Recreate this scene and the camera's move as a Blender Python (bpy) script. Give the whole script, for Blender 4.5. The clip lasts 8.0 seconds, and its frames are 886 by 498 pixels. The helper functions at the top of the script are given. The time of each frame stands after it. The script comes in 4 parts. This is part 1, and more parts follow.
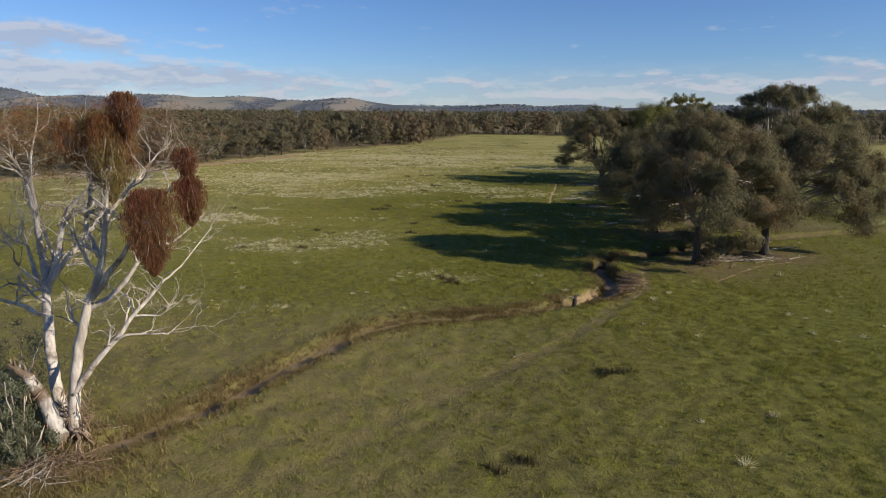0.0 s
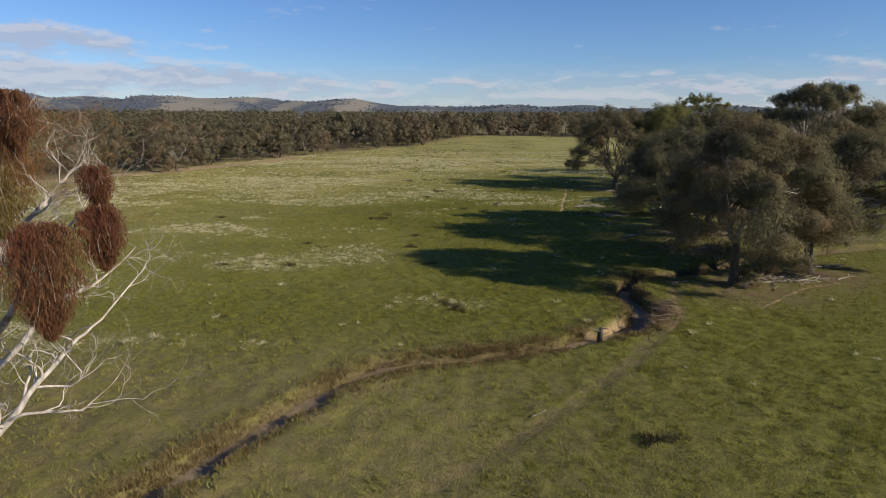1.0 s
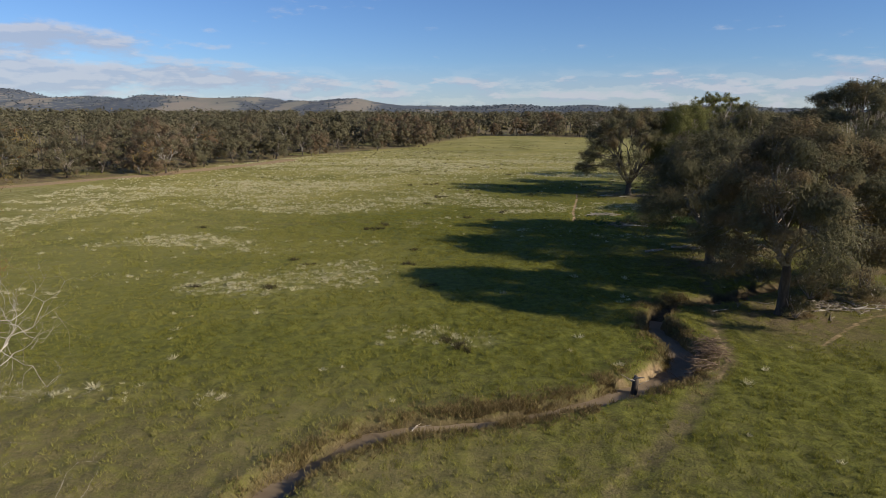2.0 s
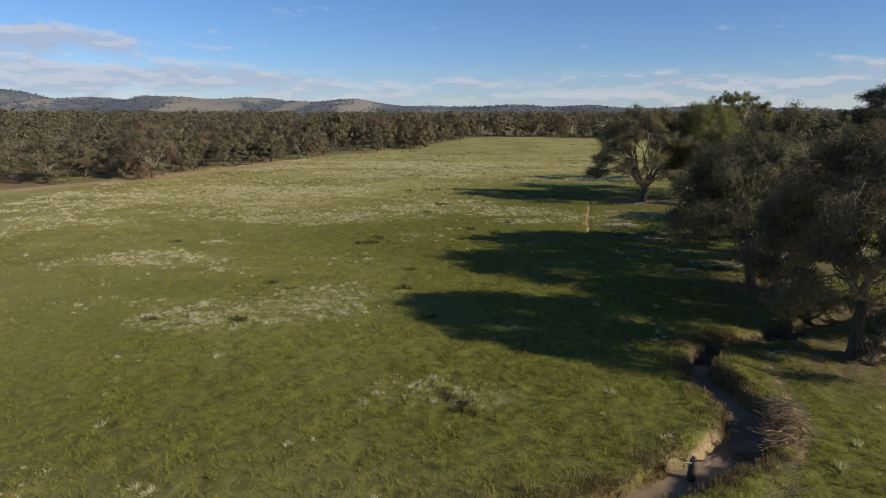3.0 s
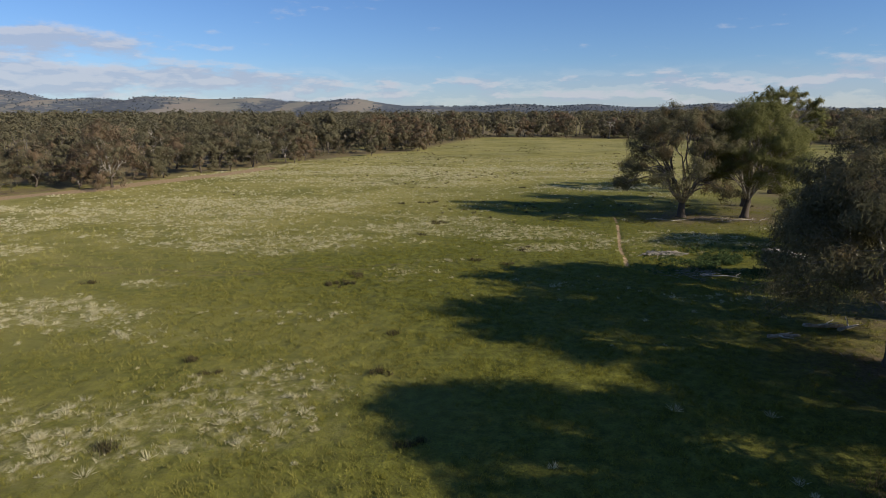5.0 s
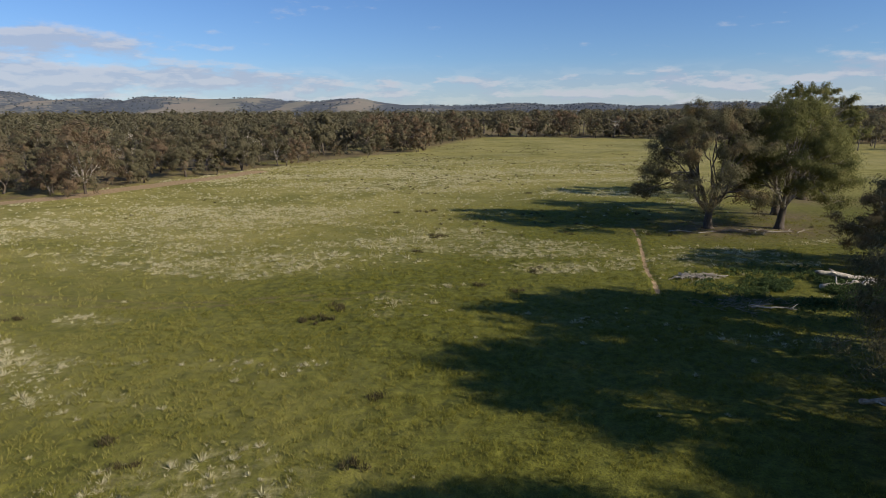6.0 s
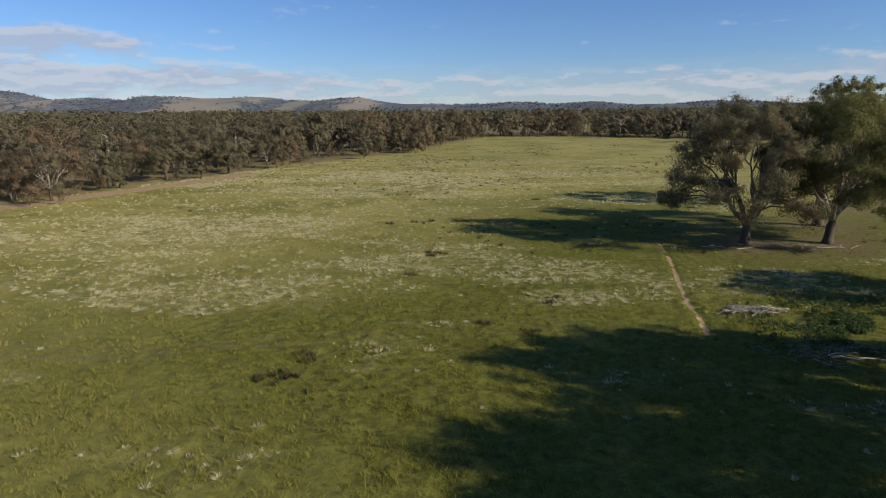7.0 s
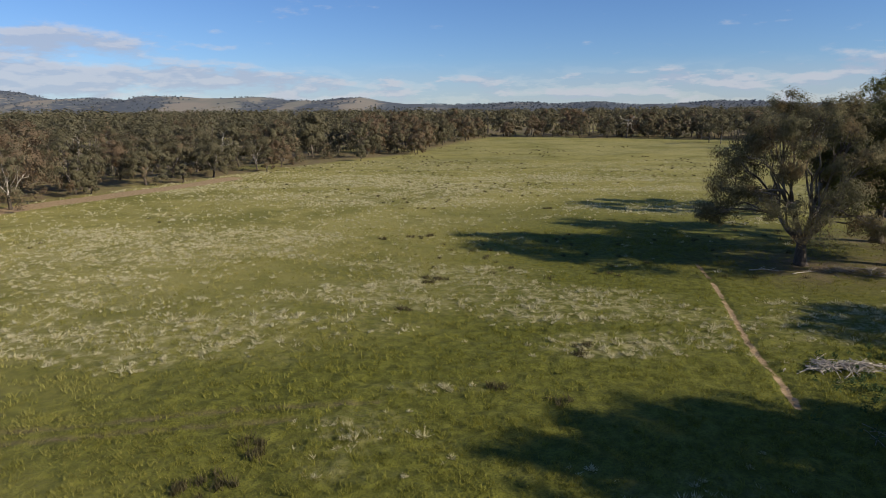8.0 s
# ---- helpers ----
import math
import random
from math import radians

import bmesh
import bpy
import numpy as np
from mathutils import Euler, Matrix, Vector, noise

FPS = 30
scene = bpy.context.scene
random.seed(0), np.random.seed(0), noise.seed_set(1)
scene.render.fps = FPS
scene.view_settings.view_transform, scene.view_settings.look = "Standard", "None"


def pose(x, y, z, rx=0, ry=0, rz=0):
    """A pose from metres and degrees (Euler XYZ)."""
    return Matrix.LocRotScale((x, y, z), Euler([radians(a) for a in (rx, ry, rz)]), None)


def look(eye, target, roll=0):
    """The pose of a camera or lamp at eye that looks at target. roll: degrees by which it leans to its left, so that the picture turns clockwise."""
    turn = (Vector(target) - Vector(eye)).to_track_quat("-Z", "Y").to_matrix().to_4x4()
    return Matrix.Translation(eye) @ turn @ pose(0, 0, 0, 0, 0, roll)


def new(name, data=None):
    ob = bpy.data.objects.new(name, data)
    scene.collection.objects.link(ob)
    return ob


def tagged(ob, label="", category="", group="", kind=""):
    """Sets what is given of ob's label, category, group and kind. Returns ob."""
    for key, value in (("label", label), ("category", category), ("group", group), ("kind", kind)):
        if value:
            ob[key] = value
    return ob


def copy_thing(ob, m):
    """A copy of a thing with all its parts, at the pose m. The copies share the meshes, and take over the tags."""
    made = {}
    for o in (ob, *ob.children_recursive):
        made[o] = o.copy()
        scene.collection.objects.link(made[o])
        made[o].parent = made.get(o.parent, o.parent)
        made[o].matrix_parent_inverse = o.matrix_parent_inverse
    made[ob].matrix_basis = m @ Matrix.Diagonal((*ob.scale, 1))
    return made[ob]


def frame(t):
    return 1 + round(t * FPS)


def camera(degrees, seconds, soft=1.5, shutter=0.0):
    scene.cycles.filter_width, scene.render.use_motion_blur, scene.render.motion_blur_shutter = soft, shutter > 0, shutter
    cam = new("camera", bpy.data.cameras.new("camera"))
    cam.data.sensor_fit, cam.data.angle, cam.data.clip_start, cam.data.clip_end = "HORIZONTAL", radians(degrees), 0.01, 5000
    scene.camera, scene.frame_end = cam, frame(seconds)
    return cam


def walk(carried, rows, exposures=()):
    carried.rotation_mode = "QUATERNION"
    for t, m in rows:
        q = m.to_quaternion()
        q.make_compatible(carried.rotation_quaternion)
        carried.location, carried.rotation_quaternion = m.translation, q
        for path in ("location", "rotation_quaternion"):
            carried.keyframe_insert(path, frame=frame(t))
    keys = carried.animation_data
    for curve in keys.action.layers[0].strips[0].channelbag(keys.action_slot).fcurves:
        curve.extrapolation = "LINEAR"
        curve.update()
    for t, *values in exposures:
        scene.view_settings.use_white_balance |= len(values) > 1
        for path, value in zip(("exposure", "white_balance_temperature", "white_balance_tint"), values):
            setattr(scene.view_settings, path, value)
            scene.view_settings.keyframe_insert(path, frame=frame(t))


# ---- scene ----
EXPOSURE = 0.33
cam = camera(71.0, 8.0, soft=0.72)
PATH = [
    (0, (0.381, -0.767, 14.596), (0.368, 1.187, 14.166), 0.2),
    (0.5, (0.404, 2.712, 14.632), (0.384, 4.665, 14.203), 0.2),
    (1, (0.367, 6.473, 14.715), (0.341, 8.427, 14.287), 0.1),
    (1.5, (0.32, 10.22, 14.798), (0.29, 12.173, 14.369), 0.1),
    (3, (0.319, 22.586, 14.893), (0.279, 24.54, 14.465), -0.0),
    (3.5, (0.36, 26.791, 14.891), (0.318, 28.745, 14.465), -0.1),
    (4, (0.352, 31.332, 14.91), (0.311, 33.286, 14.484), -0.1),
    (4.5, (0.327, 35.898, 14.865), (0.285, 37.851, 14.438), -0.1),
    (6, (0.408, 50.28, 14.955), (0.361, 52.232, 14.524), -0.4),
    (6.5, (0.423, 55.356, 14.871), (0.375, 57.308, 14.439), -0.4),
    (7, (0.425, 60.777, 14.859), (0.375, 62.729, 14.425), -0.5),
    (7.5, (0.379, 66.047, 14.751), (0.326, 67.998, 14.317), -0.5),
    (8, (0.285, 71.707, 14.69), (0.23, 73.659, 14.256), -0.5),
]
walk(cam, [(t, look(eye, target, roll)) for t, eye, target, roll in PATH], exposures=[(0, EXPOSURE), (8, EXPOSURE)])

# ---- world, sun ----
SUN_TO = Vector((0.92, -0.39, 0)).normalized()
SUN_ELEVATION = radians(25)
world = bpy.data.worlds.new("world")
scene.world = world
world.use_nodes = True


def sky():
    nt = world.node_tree
    nt.nodes.clear()
    N, L = nt.nodes.new, nt.links.new

    def math_node(op, a, b=None, c=None):
        n = N("ShaderNodeMath")
        n.operation = op
        for i, v in enumerate((a, b, c)):
            if v is None:
                continue
            if isinstance(v, (int, float)):
                n.inputs[i].default_value = v
            else:
                L(v, n.inputs[i])
        return n.outputs[0]

    def ramp(v, lo, hi, a=0.0, b=1.0):
        n = N("ShaderNodeMapRange")
        n.interpolation_type = "SMOOTHSTEP"
        for i, x in enumerate((lo, hi, a, b)):
            n.inputs[i + 1].default_value = x
        L(v, n.inputs[0])
        return n.outputs[0]

    tex = N("ShaderNodeTexSky")
    tex.sky_type = "NISHITA"
    tex.sun_disc = False
    tex.sun_elevation = SUN_ELEVATION
    tex.sun_rotation = math.atan2(SUN_TO.x, SUN_TO.y)
    tex.altitude, tex.air_density, tex.dust_density, tex.ozone_density = 300, 1.0, 0.0, 5.0
    co = N("ShaderNodeTexCoord")
    sep = N("ShaderNodeSeparateXYZ")
    L(co.outputs["Generated"], sep.inputs[0])
    z = sep.outputs["Z"]
    # flat-based puffs, wider than high, crowded in a low belt and a bank to the west
    def field(scale, lift, detail, rough):
        m = N("ShaderNodeMapping")
        L(co.outputs["Generated"], m.inputs["Vector"])
        m.inputs["Scale"].default_value = (1, 1, 3.4)
        m.inputs["Location"].default_value = (CLOUD_SEED, 0, lift * 3.4)
        n = N("ShaderNodeTexNoise")
        L(m.outputs[0], n.inputs["Vector"])
        n.inputs["Scale"].default_value, n.inputs["Detail"].default_value, n.inputs["Roughness"].default_value = scale, detail, rough
        return n.outputs[0]

    puff, above, big = field(15.0, 0.0, 9, 0.56), field(15.0, 0.009, 6, 0.5), field(4.2, 0.0, 3, 0.5)
    belt = math_node("MULTIPLY", ramp(z, 0.072, 0.045), ramp(z, 0.004, 0.03, 0.75, 1.0))
    west = math_node("MULTIPLY", ramp(sep.outputs["X"], -0.22, -0.46), math_node("MULTIPLY", ramp(z, 0.128, 0.092), ramp(z, 0.02, 0.06)))
    bias = math_node("ADD", math_node("MULTIPLY", math_node("MULTIPLY", belt, ramp(sep.outputs["X"], -0.25, 0.25, 1.0, 0.86)), 0.22), math_node("MULTIPLY", west, 0.21))
    v = math_node("ADD", math_node("MULTIPLY", puff, 0.68), math_node("MULTIPLY", big, 0.32))
    v = math_node("ADD", v, math_node("SUBTRACT", bias, 0.155))
    cover = math_node("MULTIPLY", ramp(v, 0.44, 0.63), ramp(z, 0.22, 0.15))
    cover = math_node("MAXIMUM", cover, math_node("MULTIPLY", ramp(z, 0.080, 0.030), ramp(big, 0.3, 0.6, 0.36, 0.52)))
    # lit where the cloud thins upwards, grey beneath
    lit = math_node("MULTIPLY", ramp(math_node("SUBTRACT", puff, above), -0.045, 0.085), ramp(v, 0.43, 0.72, 0.95, 0.5))
    cloud = N("ShaderNodeMix")
    cloud.data_type = "RGBA"
    L(lit, cloud.inputs["Factor"])
    cloud.inputs["A"].default_value, cloud.inputs["B"].default_value = (4.5, 5.1, 6.5, 1), (7.0, 6.9, 7.3, 1)
    clear = N("ShaderNodeMix")
    clear.data_type, clear.blend_type = "RGBA", "MULTIPLY"
    clear.inputs["Factor"].default_value = 1.0
    L(tex.outputs[0], clear.inputs["A"])
    clear.inputs["B"].default_value = (0.86, 0.98, 1.24, 1)
    mix = N("ShaderNodeMix")
    mix.data_type = "RGBA"
    L(math_node("MULTIPLY", cover, 0.80), mix.inputs["Factor"])
    L(clear.outputs["Result"], mix.inputs["A"])
    L(cloud.outputs["Result"], mix.inputs["B"])
    bg = N("ShaderNodeBackground")
    bg.inputs["Strength"].default_value = SKY_STRENGTH
    L(mix.outputs["Result"], bg.inputs["Color"])
    out = N("ShaderNodeOutputWorld")
    L(bg.outputs[0], out.inputs["Surface"])


SKY_STRENGTH, CLOUD_SEED = 0.073, 3.0
sky()
sun = new("sun", bpy.data.lights.new("sun", "SUN"))
sun.data.energy, sun.data.angle, sun.data.color = 5.0, radians(0.5), (1.0, 0.90, 0.76)
sun.matrix_world = look(SUN_TO * math.cos(SUN_ELEVATION) * 200 + Vector((0, 0, math.sin(SUN_ELEVATION) * 200)), (0, 0, 0))


# ---- materials ----
class Nodes:
    """Short hands for a node material."""

    def __init__(self, name):
        self.mat = bpy.data.materials.new(name)
        self.mat.use_nodes = True
        self.nt = self.mat.node_tree
        self.nt.nodes.clear()
        self.out = self.nt.nodes.new("ShaderNodeOutputMaterial")

    def n(self, kind):
        return self.nt.nodes.new(kind)

    def put(self, v, socket):
        if isinstance(v, bpy.types.NodeSocket):
            self.nt.links.new(v, socket)
        elif isinstance(v, (tuple, list)) and len(v) == 3 and socket.type == "RGBA":
            socket.default_value = (*v, 1)
        else:
            socket.default_value = v

    def place(self, kind="Object"):
        return self.n("ShaderNodeTexCoord").outputs[kind]

    def scaled(self, v, sx, sy, sz):
        m = self.n("ShaderNodeMapping")
        self.put(v, m.inputs["Vector"])
        m.inputs["Scale"].default_value = (sx, sy, sz)
        return m.outputs[0]

    def noise(self, v, scale, detail=4.0, rough=0.55, warp=0.0):
        m = self.n("ShaderNodeTexNoise")
        self.put(v, m.inputs["Vector"])
        m.inputs["Scale"].default_value, m.inputs["Detail"].default_value = scale, detail
        m.inputs["Roughness"].default_value, m.inputs["Distortion"].default_value = rough, warp
        return m.outputs[0]

    def ramp(self, v, lo, hi, a=0.0, b=1.0):
        m = self.n("ShaderNodeMapRange")
        m.interpolation_type = "SMOOTHSTEP"
        for i, x in enumerate((lo, hi, a, b)):
            m.inputs[i + 1].default_value = x
        self.put(v, m.inputs[0])
        return m.outputs[0]

    def math(self, op, a, b):
        m = self.n("ShaderNodeMath")
        m.operation = op
        self.put(a, m.inputs[0]), self.put(b, m.inputs[1])
        return m.outputs[0]

    def mix(self, f, a, b):
        m = self.n("ShaderNodeMix")
        m.data_type = "RGBA"
        self.put(f, m.inputs["Factor"]), self.put(a, m.inputs["A"]), self.put(b, m.inputs["B"])
        return m.outputs["Result"]

    def attr(self, name):
        m = self.n("ShaderNodeAttribute")
        m.attribute_name = name
        return m.outputs["Fac"]

    def island(self):
        return self.n("ShaderNodeNewGeometry").outputs["Random Per Island"]

    def object_random(self):
        return self.n("ShaderNodeObjectInfo").outputs["Random"]

    def bump(self, h, strength, distance):
        m = self.n("ShaderNodeBump")
        self.put(h, m.inputs["Height"])
        m.inputs["Strength"].default_value, m.inputs["Distance"].default_value = strength, distance
        return m.outputs[0]

    def surface(self, color, rough=0.8, normal=None, spec=0.3):
        p = self.n("ShaderNodeBsdfPrincipled")
        self.put(color, p.inputs["Base Color"]), self.put(rough, p.inputs["Roughness"])
        p.inputs["Specular IOR Level"].default_value = spec
        if normal:
            self.put(normal, p.inputs["Normal"])
        self.nt.links.new(p.outputs[0], self.out.inputs[0])
        return p

    def leafy(self, color, rough, through_share, through_color):
        p = self.surface(color, rough, spec=0.08)
        t = self.n("ShaderNodeBsdfTranslucent")
        self.put(through_color, t.inputs["Color"])
        m = self.n("ShaderNodeMixShader")
        m.inputs[0].default_value = through_share
        self.nt.links.new(p.outputs[0], m.inputs[1])
        self.nt.links.new(t.outputs[0], m.inputs[2])
        self.nt.links.new(m.outputs[0], self.out.inputs[0])


def ground_material():
    k = Nodes("paddock_ground")
    co = k.place()
    fine, clump = k.noise(co, 9.0, 5, 0.65), k.noise(co, 1.6, 4, 0.6)
    mid, broad = k.noise(co, 0.22, 4, 0.55), k.noise(co, 0.045, 3, 0.5)
    green = k.mix(k.ramp(clump, 0.3, 0.7), (0.084, 0.086, 0.011), (0.172, 0.170, 0.027))
    green = k.mix(k.ramp(fine, 0.45, 0.68, 0, 0.75), green, (0.045, 0.048, 0.013))
    olive = k.mix(k.ramp(fine, 0.3, 0.7), (0.215, 0.192, 0.046), (0.345, 0.30, 0.098))
    col = k.mix(k.math("MULTIPLY", k.attr("ripe"), k.ramp(k.math("ADD", k.math("MULTIPLY", mid, 0.5), k.math("MULTIPLY", broad, 0.5)), 0.38, 0.58, 0.35, 1.0)), green, olive)
    straw = k.mix(k.ramp(k.noise(co, 3.2, 5, 0.7), 0.3, 0.72), (0.24, 0.212, 0.082), (0.46, 0.405, 0.205))
    dry = k.math("MULTIPLY", k.attr("dry"), k.ramp(k.noise(co, 0.9, 5, 0.65), 0.42, 0.66, 0.05, 0.9))
    col = k.mix(dry, col, straw)
    litter = k.mix(k.ramp(k.noise(co, 6.0, 5, 0.7), 0.3, 0.7), (0.085, 0.06, 0.036), (0.215, 0.155, 0.095))
    col = k.mix(k.math("MULTIPLY", k.attr("litter"), k.ramp(k.noise(co, 0.7, 4), 0.3, 0.6, 0.3, 1.0)), col, litter)
    dirt = k.mix(k.ramp(k.noise(co, 2.4, 6, 0.65), 0.3, 0.7), (0.25, 0.17, 0.09), (0.44, 0.315, 0.18))
    col = k.mix(k.ramp(k.math("ADD", k.attr("bare"), k.math("MULTIPLY", k.math("SUBTRACT", clump, 0.5), 0.7)), 0.3, 0.7), col, dirt)
    mud = k.mix(k.ramp(k.noise(co, 1.3, 5), 0.35, 0.7), (0.06, 0.044, 0.024), (0.14, 0.104, 0.055))
    col = k.mix(k.attr("mud"), col, mud)
    h = k.math("ADD", k.math("MULTIPLY", clump, 0.7), k.math("MULTIPLY", fine, 0.5))
    k.surface(col, 0.9, k.bump(h, 0.8, 0.22), 0.15)
    return k.mat


def blade_material(name, dark, light, tip, share=0.3):
    k = Nodes(name)
    co = k.place()
    c = k.mix(k.island(), dark, light)
    c = k.mix(k.math("MULTIPLY", k.attr("ripe"), k.ramp(k.noise(co, 0.3, 4, 0.6), 0.35, 0.6, 0.2, 1.0)), c, tip)
    k.leafy(c, 0.65, share, c)
    return k.mat


def bark_material(name, pale, grey, brown, patch):
    k = Nodes(name)
    co = k.place()
    streak = k.noise(k.scaled(co, 5, 5, 0.9), 1.0, 5, 0.6)
    c = k.mix(k.ramp(streak, 0.35, 0.65), pale, grey)
    c = k.mix(k.ramp(k.noise(k.scaled(co, 2.2, 2.2, 0.5), 1.0, 4, 0.7, 0.6), 0.5, 0.62, 0, 0.7), c, grey)
    c = k.mix(k.ramp(k.noise(co, 0.8, 5, 0.65), patch, patch + 0.12), c, brown)
    k.surface(c, 0.75, k.bump(k.noise(k.scaled(co, 9, 9, 2.2), 1.0, 5, 0.65), 0.5, 0.05), 0.25)
    return k.mat


def leaf_material(name, dark, light, rust, rust_at=0.62, share=0.4, spread=0.16):
    k = Nodes(name)
    co = k.place()
    c = k.mix(k.island(), dark, light)
    patch = k.math("ADD", k.noise(co, 0.33, 3), k.math("MULTIPLY", k.math("SUBTRACT", k.object_random(), 0.5), spread))
    c = k.mix(k.ramp(patch, rust_at - 0.1, rust_at + 0.1, 0, 0.85), c, rust)
    k.leafy(c, 0.7, share, c)
    return k.mat


def plain_material(name, a, b, scale, rough=0.85, bump=0.3, size=0.03):
    k = Nodes(name)
    co = k.place()
    v = k.noise(co, scale, 6, 0.65)
    k.surface(k.mix(k.ramp(v, 0.3, 0.7), a, b), rough, k.bump(v, bump, size), 0.2)
    return k.mat


def water_material():
    k = Nodes("muddy_water")
    co = k.place()
    c = k.mix(k.ramp(k.noise(co, 0.5, 4), 0.35, 0.65), (0.165, 0.122, 0.075), (0.235, 0.178, 0.115))
    k.surface(c, 0.45, k.bump(k.noise(co, 6.0, 3), 0.15, 0.02), 0.15)
    return k.mat


def hill_material():
    k = Nodes("hazed_hill_cover")
    co = k.place()
    scrub = k.noise(co, 0.035, 5, 0.75)
    # grass greyed: the haze of distance is painted into the base colour
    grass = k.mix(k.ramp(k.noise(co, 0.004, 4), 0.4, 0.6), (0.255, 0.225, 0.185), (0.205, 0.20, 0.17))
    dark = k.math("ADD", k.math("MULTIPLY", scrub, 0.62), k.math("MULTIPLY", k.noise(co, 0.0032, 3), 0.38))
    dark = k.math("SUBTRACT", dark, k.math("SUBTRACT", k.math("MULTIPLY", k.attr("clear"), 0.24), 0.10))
    # scrub tone pushed to blue-grey, again for painted haze
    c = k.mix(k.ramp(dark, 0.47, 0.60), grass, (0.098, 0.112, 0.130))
    k.surface(c, 0.95, spec=0.0)
    return k.mat


M_GROUND = ground_material()
M_GRASS = blade_material("green_grass", (0.138, 0.134, 0.020), (0.262, 0.248, 0.050), (0.42, 0.368, 0.13))
M_STRAW = blade_material("dry_grass", (0.42, 0.378, 0.205), (0.69, 0.63, 0.405), (0.60, 0.54, 0.335), 0.4)
M_RUSH = blade_material("dark_rushes", (0.045, 0.04, 0.018), (0.12, 0.10, 0.05), (0.09, 0.07, 0.03), 0.15)
M_BANK = blade_material("brown_bank_grass", (0.105, 0.078, 0.032), (0.27, 0.20, 0.088), (0.24, 0.19, 0.075), 0.25)
M_WATER = water_material()
M_WHITE_BARK = bark_material("white_gum_bark", (0.58, 0.525, 0.45), (0.35, 0.30, 0.25), (0.19, 0.14, 0.095), 0.53)
M_PEELING = bark_material("peeling_gum_bark", (0.52, 0.48, 0.42), (0.24, 0.21, 0.18), (0.13, 0.09, 0.06), 0.47)
M_ROOT = bark_material("weathered_roots", (0.40, 0.31, 0.23), (0.30, 0.225, 0.16), (0.13, 0.09, 0.06), 0.5)
M_LIMB = bark_material("pale_limb_bark", (0.45, 0.41, 0.35), (0.22, 0.19, 0.155), (0.11, 0.085, 0.06), 0.49)
M_WOOD_LIMB = bark_material("dull_limb_bark", (0.24, 0.21, 0.18), (0.13, 0.11, 0.09), (0.08, 0.062, 0.045), 0.46)
M_TRUNK = bark_material("rough_trunk_bark", (0.105, 0.082, 0.06), (0.058, 0.045, 0.033), (0.18, 0.145, 0.11), 0.58)
M_TWIG = plain_material("grey_twigs", (0.21, 0.165, 0.125), (0.46, 0.39, 0.31), 1.5)
M_BLEACHED = bark_material("bleached_wood", (0.50, 0.45, 0.37), (0.32, 0.28, 0.22), (0.19, 0.15, 0.11), 0.55)
M_DEADWOOD = plain_material("weathered_deadwood", (0.16, 0.125, 0.09), (0.40, 0.34, 0.26), 4.0)
M_BRUSH = plain_material("brown_brushwood", (0.09, 0.06, 0.038), (0.27, 0.19, 0.12), 3.0)
M_LEAF = leaf_material("gum_leaves", (0.105, 0.098, 0.052), (0.19, 0.172, 0.09), (0.205, 0.145, 0.074), 0.57)
M_LEAF_GREEN = leaf_material("green_gum_leaves", (0.10, 0.105, 0.034), (0.19, 0.185, 0.062), (0.21, 0.17, 0.06), 0.62)
M_LEAF_WOOD = leaf_material("woodland_leaves", (0.104, 0.097, 0.055), (0.176, 0.156, 0.092), (0.215, 0.148, 0.092), 0.56, spread=0.3)
M_WEED = leaf_material("dark_green_weeds", (0.045, 0.07, 0.024), (0.10, 0.14, 0.05), (0.08, 0.10, 0.04), 0.7)
M_MISTLETOE = leaf_material("red_brown_mistletoe", (0.10, 0.048, 0.026), (0.25, 0.125, 0.062), (0.19, 0.062, 0.038), 0.57)
M_MISTLETOE_OLIVE = leaf_material("olive_mistletoe", (0.11, 0.085, 0.03), (0.26, 0.20, 0.07), (0.26, 0.11, 0.05), 0.5)
M_SHRUB = leaf_material("grey_green_shrub", (0.085, 0.095, 0.055), (0.22, 0.23, 0.14), (0.24, 0.19, 0.10), 0.66)
# tree colour of the far hills, lightened and blued to imitate haze
M_HAZED_SCRUB = plain_material("hazed_hill_scrub", (0.09, 0.105, 0.12), (0.13, 0.145, 0.16), 0.05, 0.9, 0.0)
M_HAZED_HILL = hill_material()


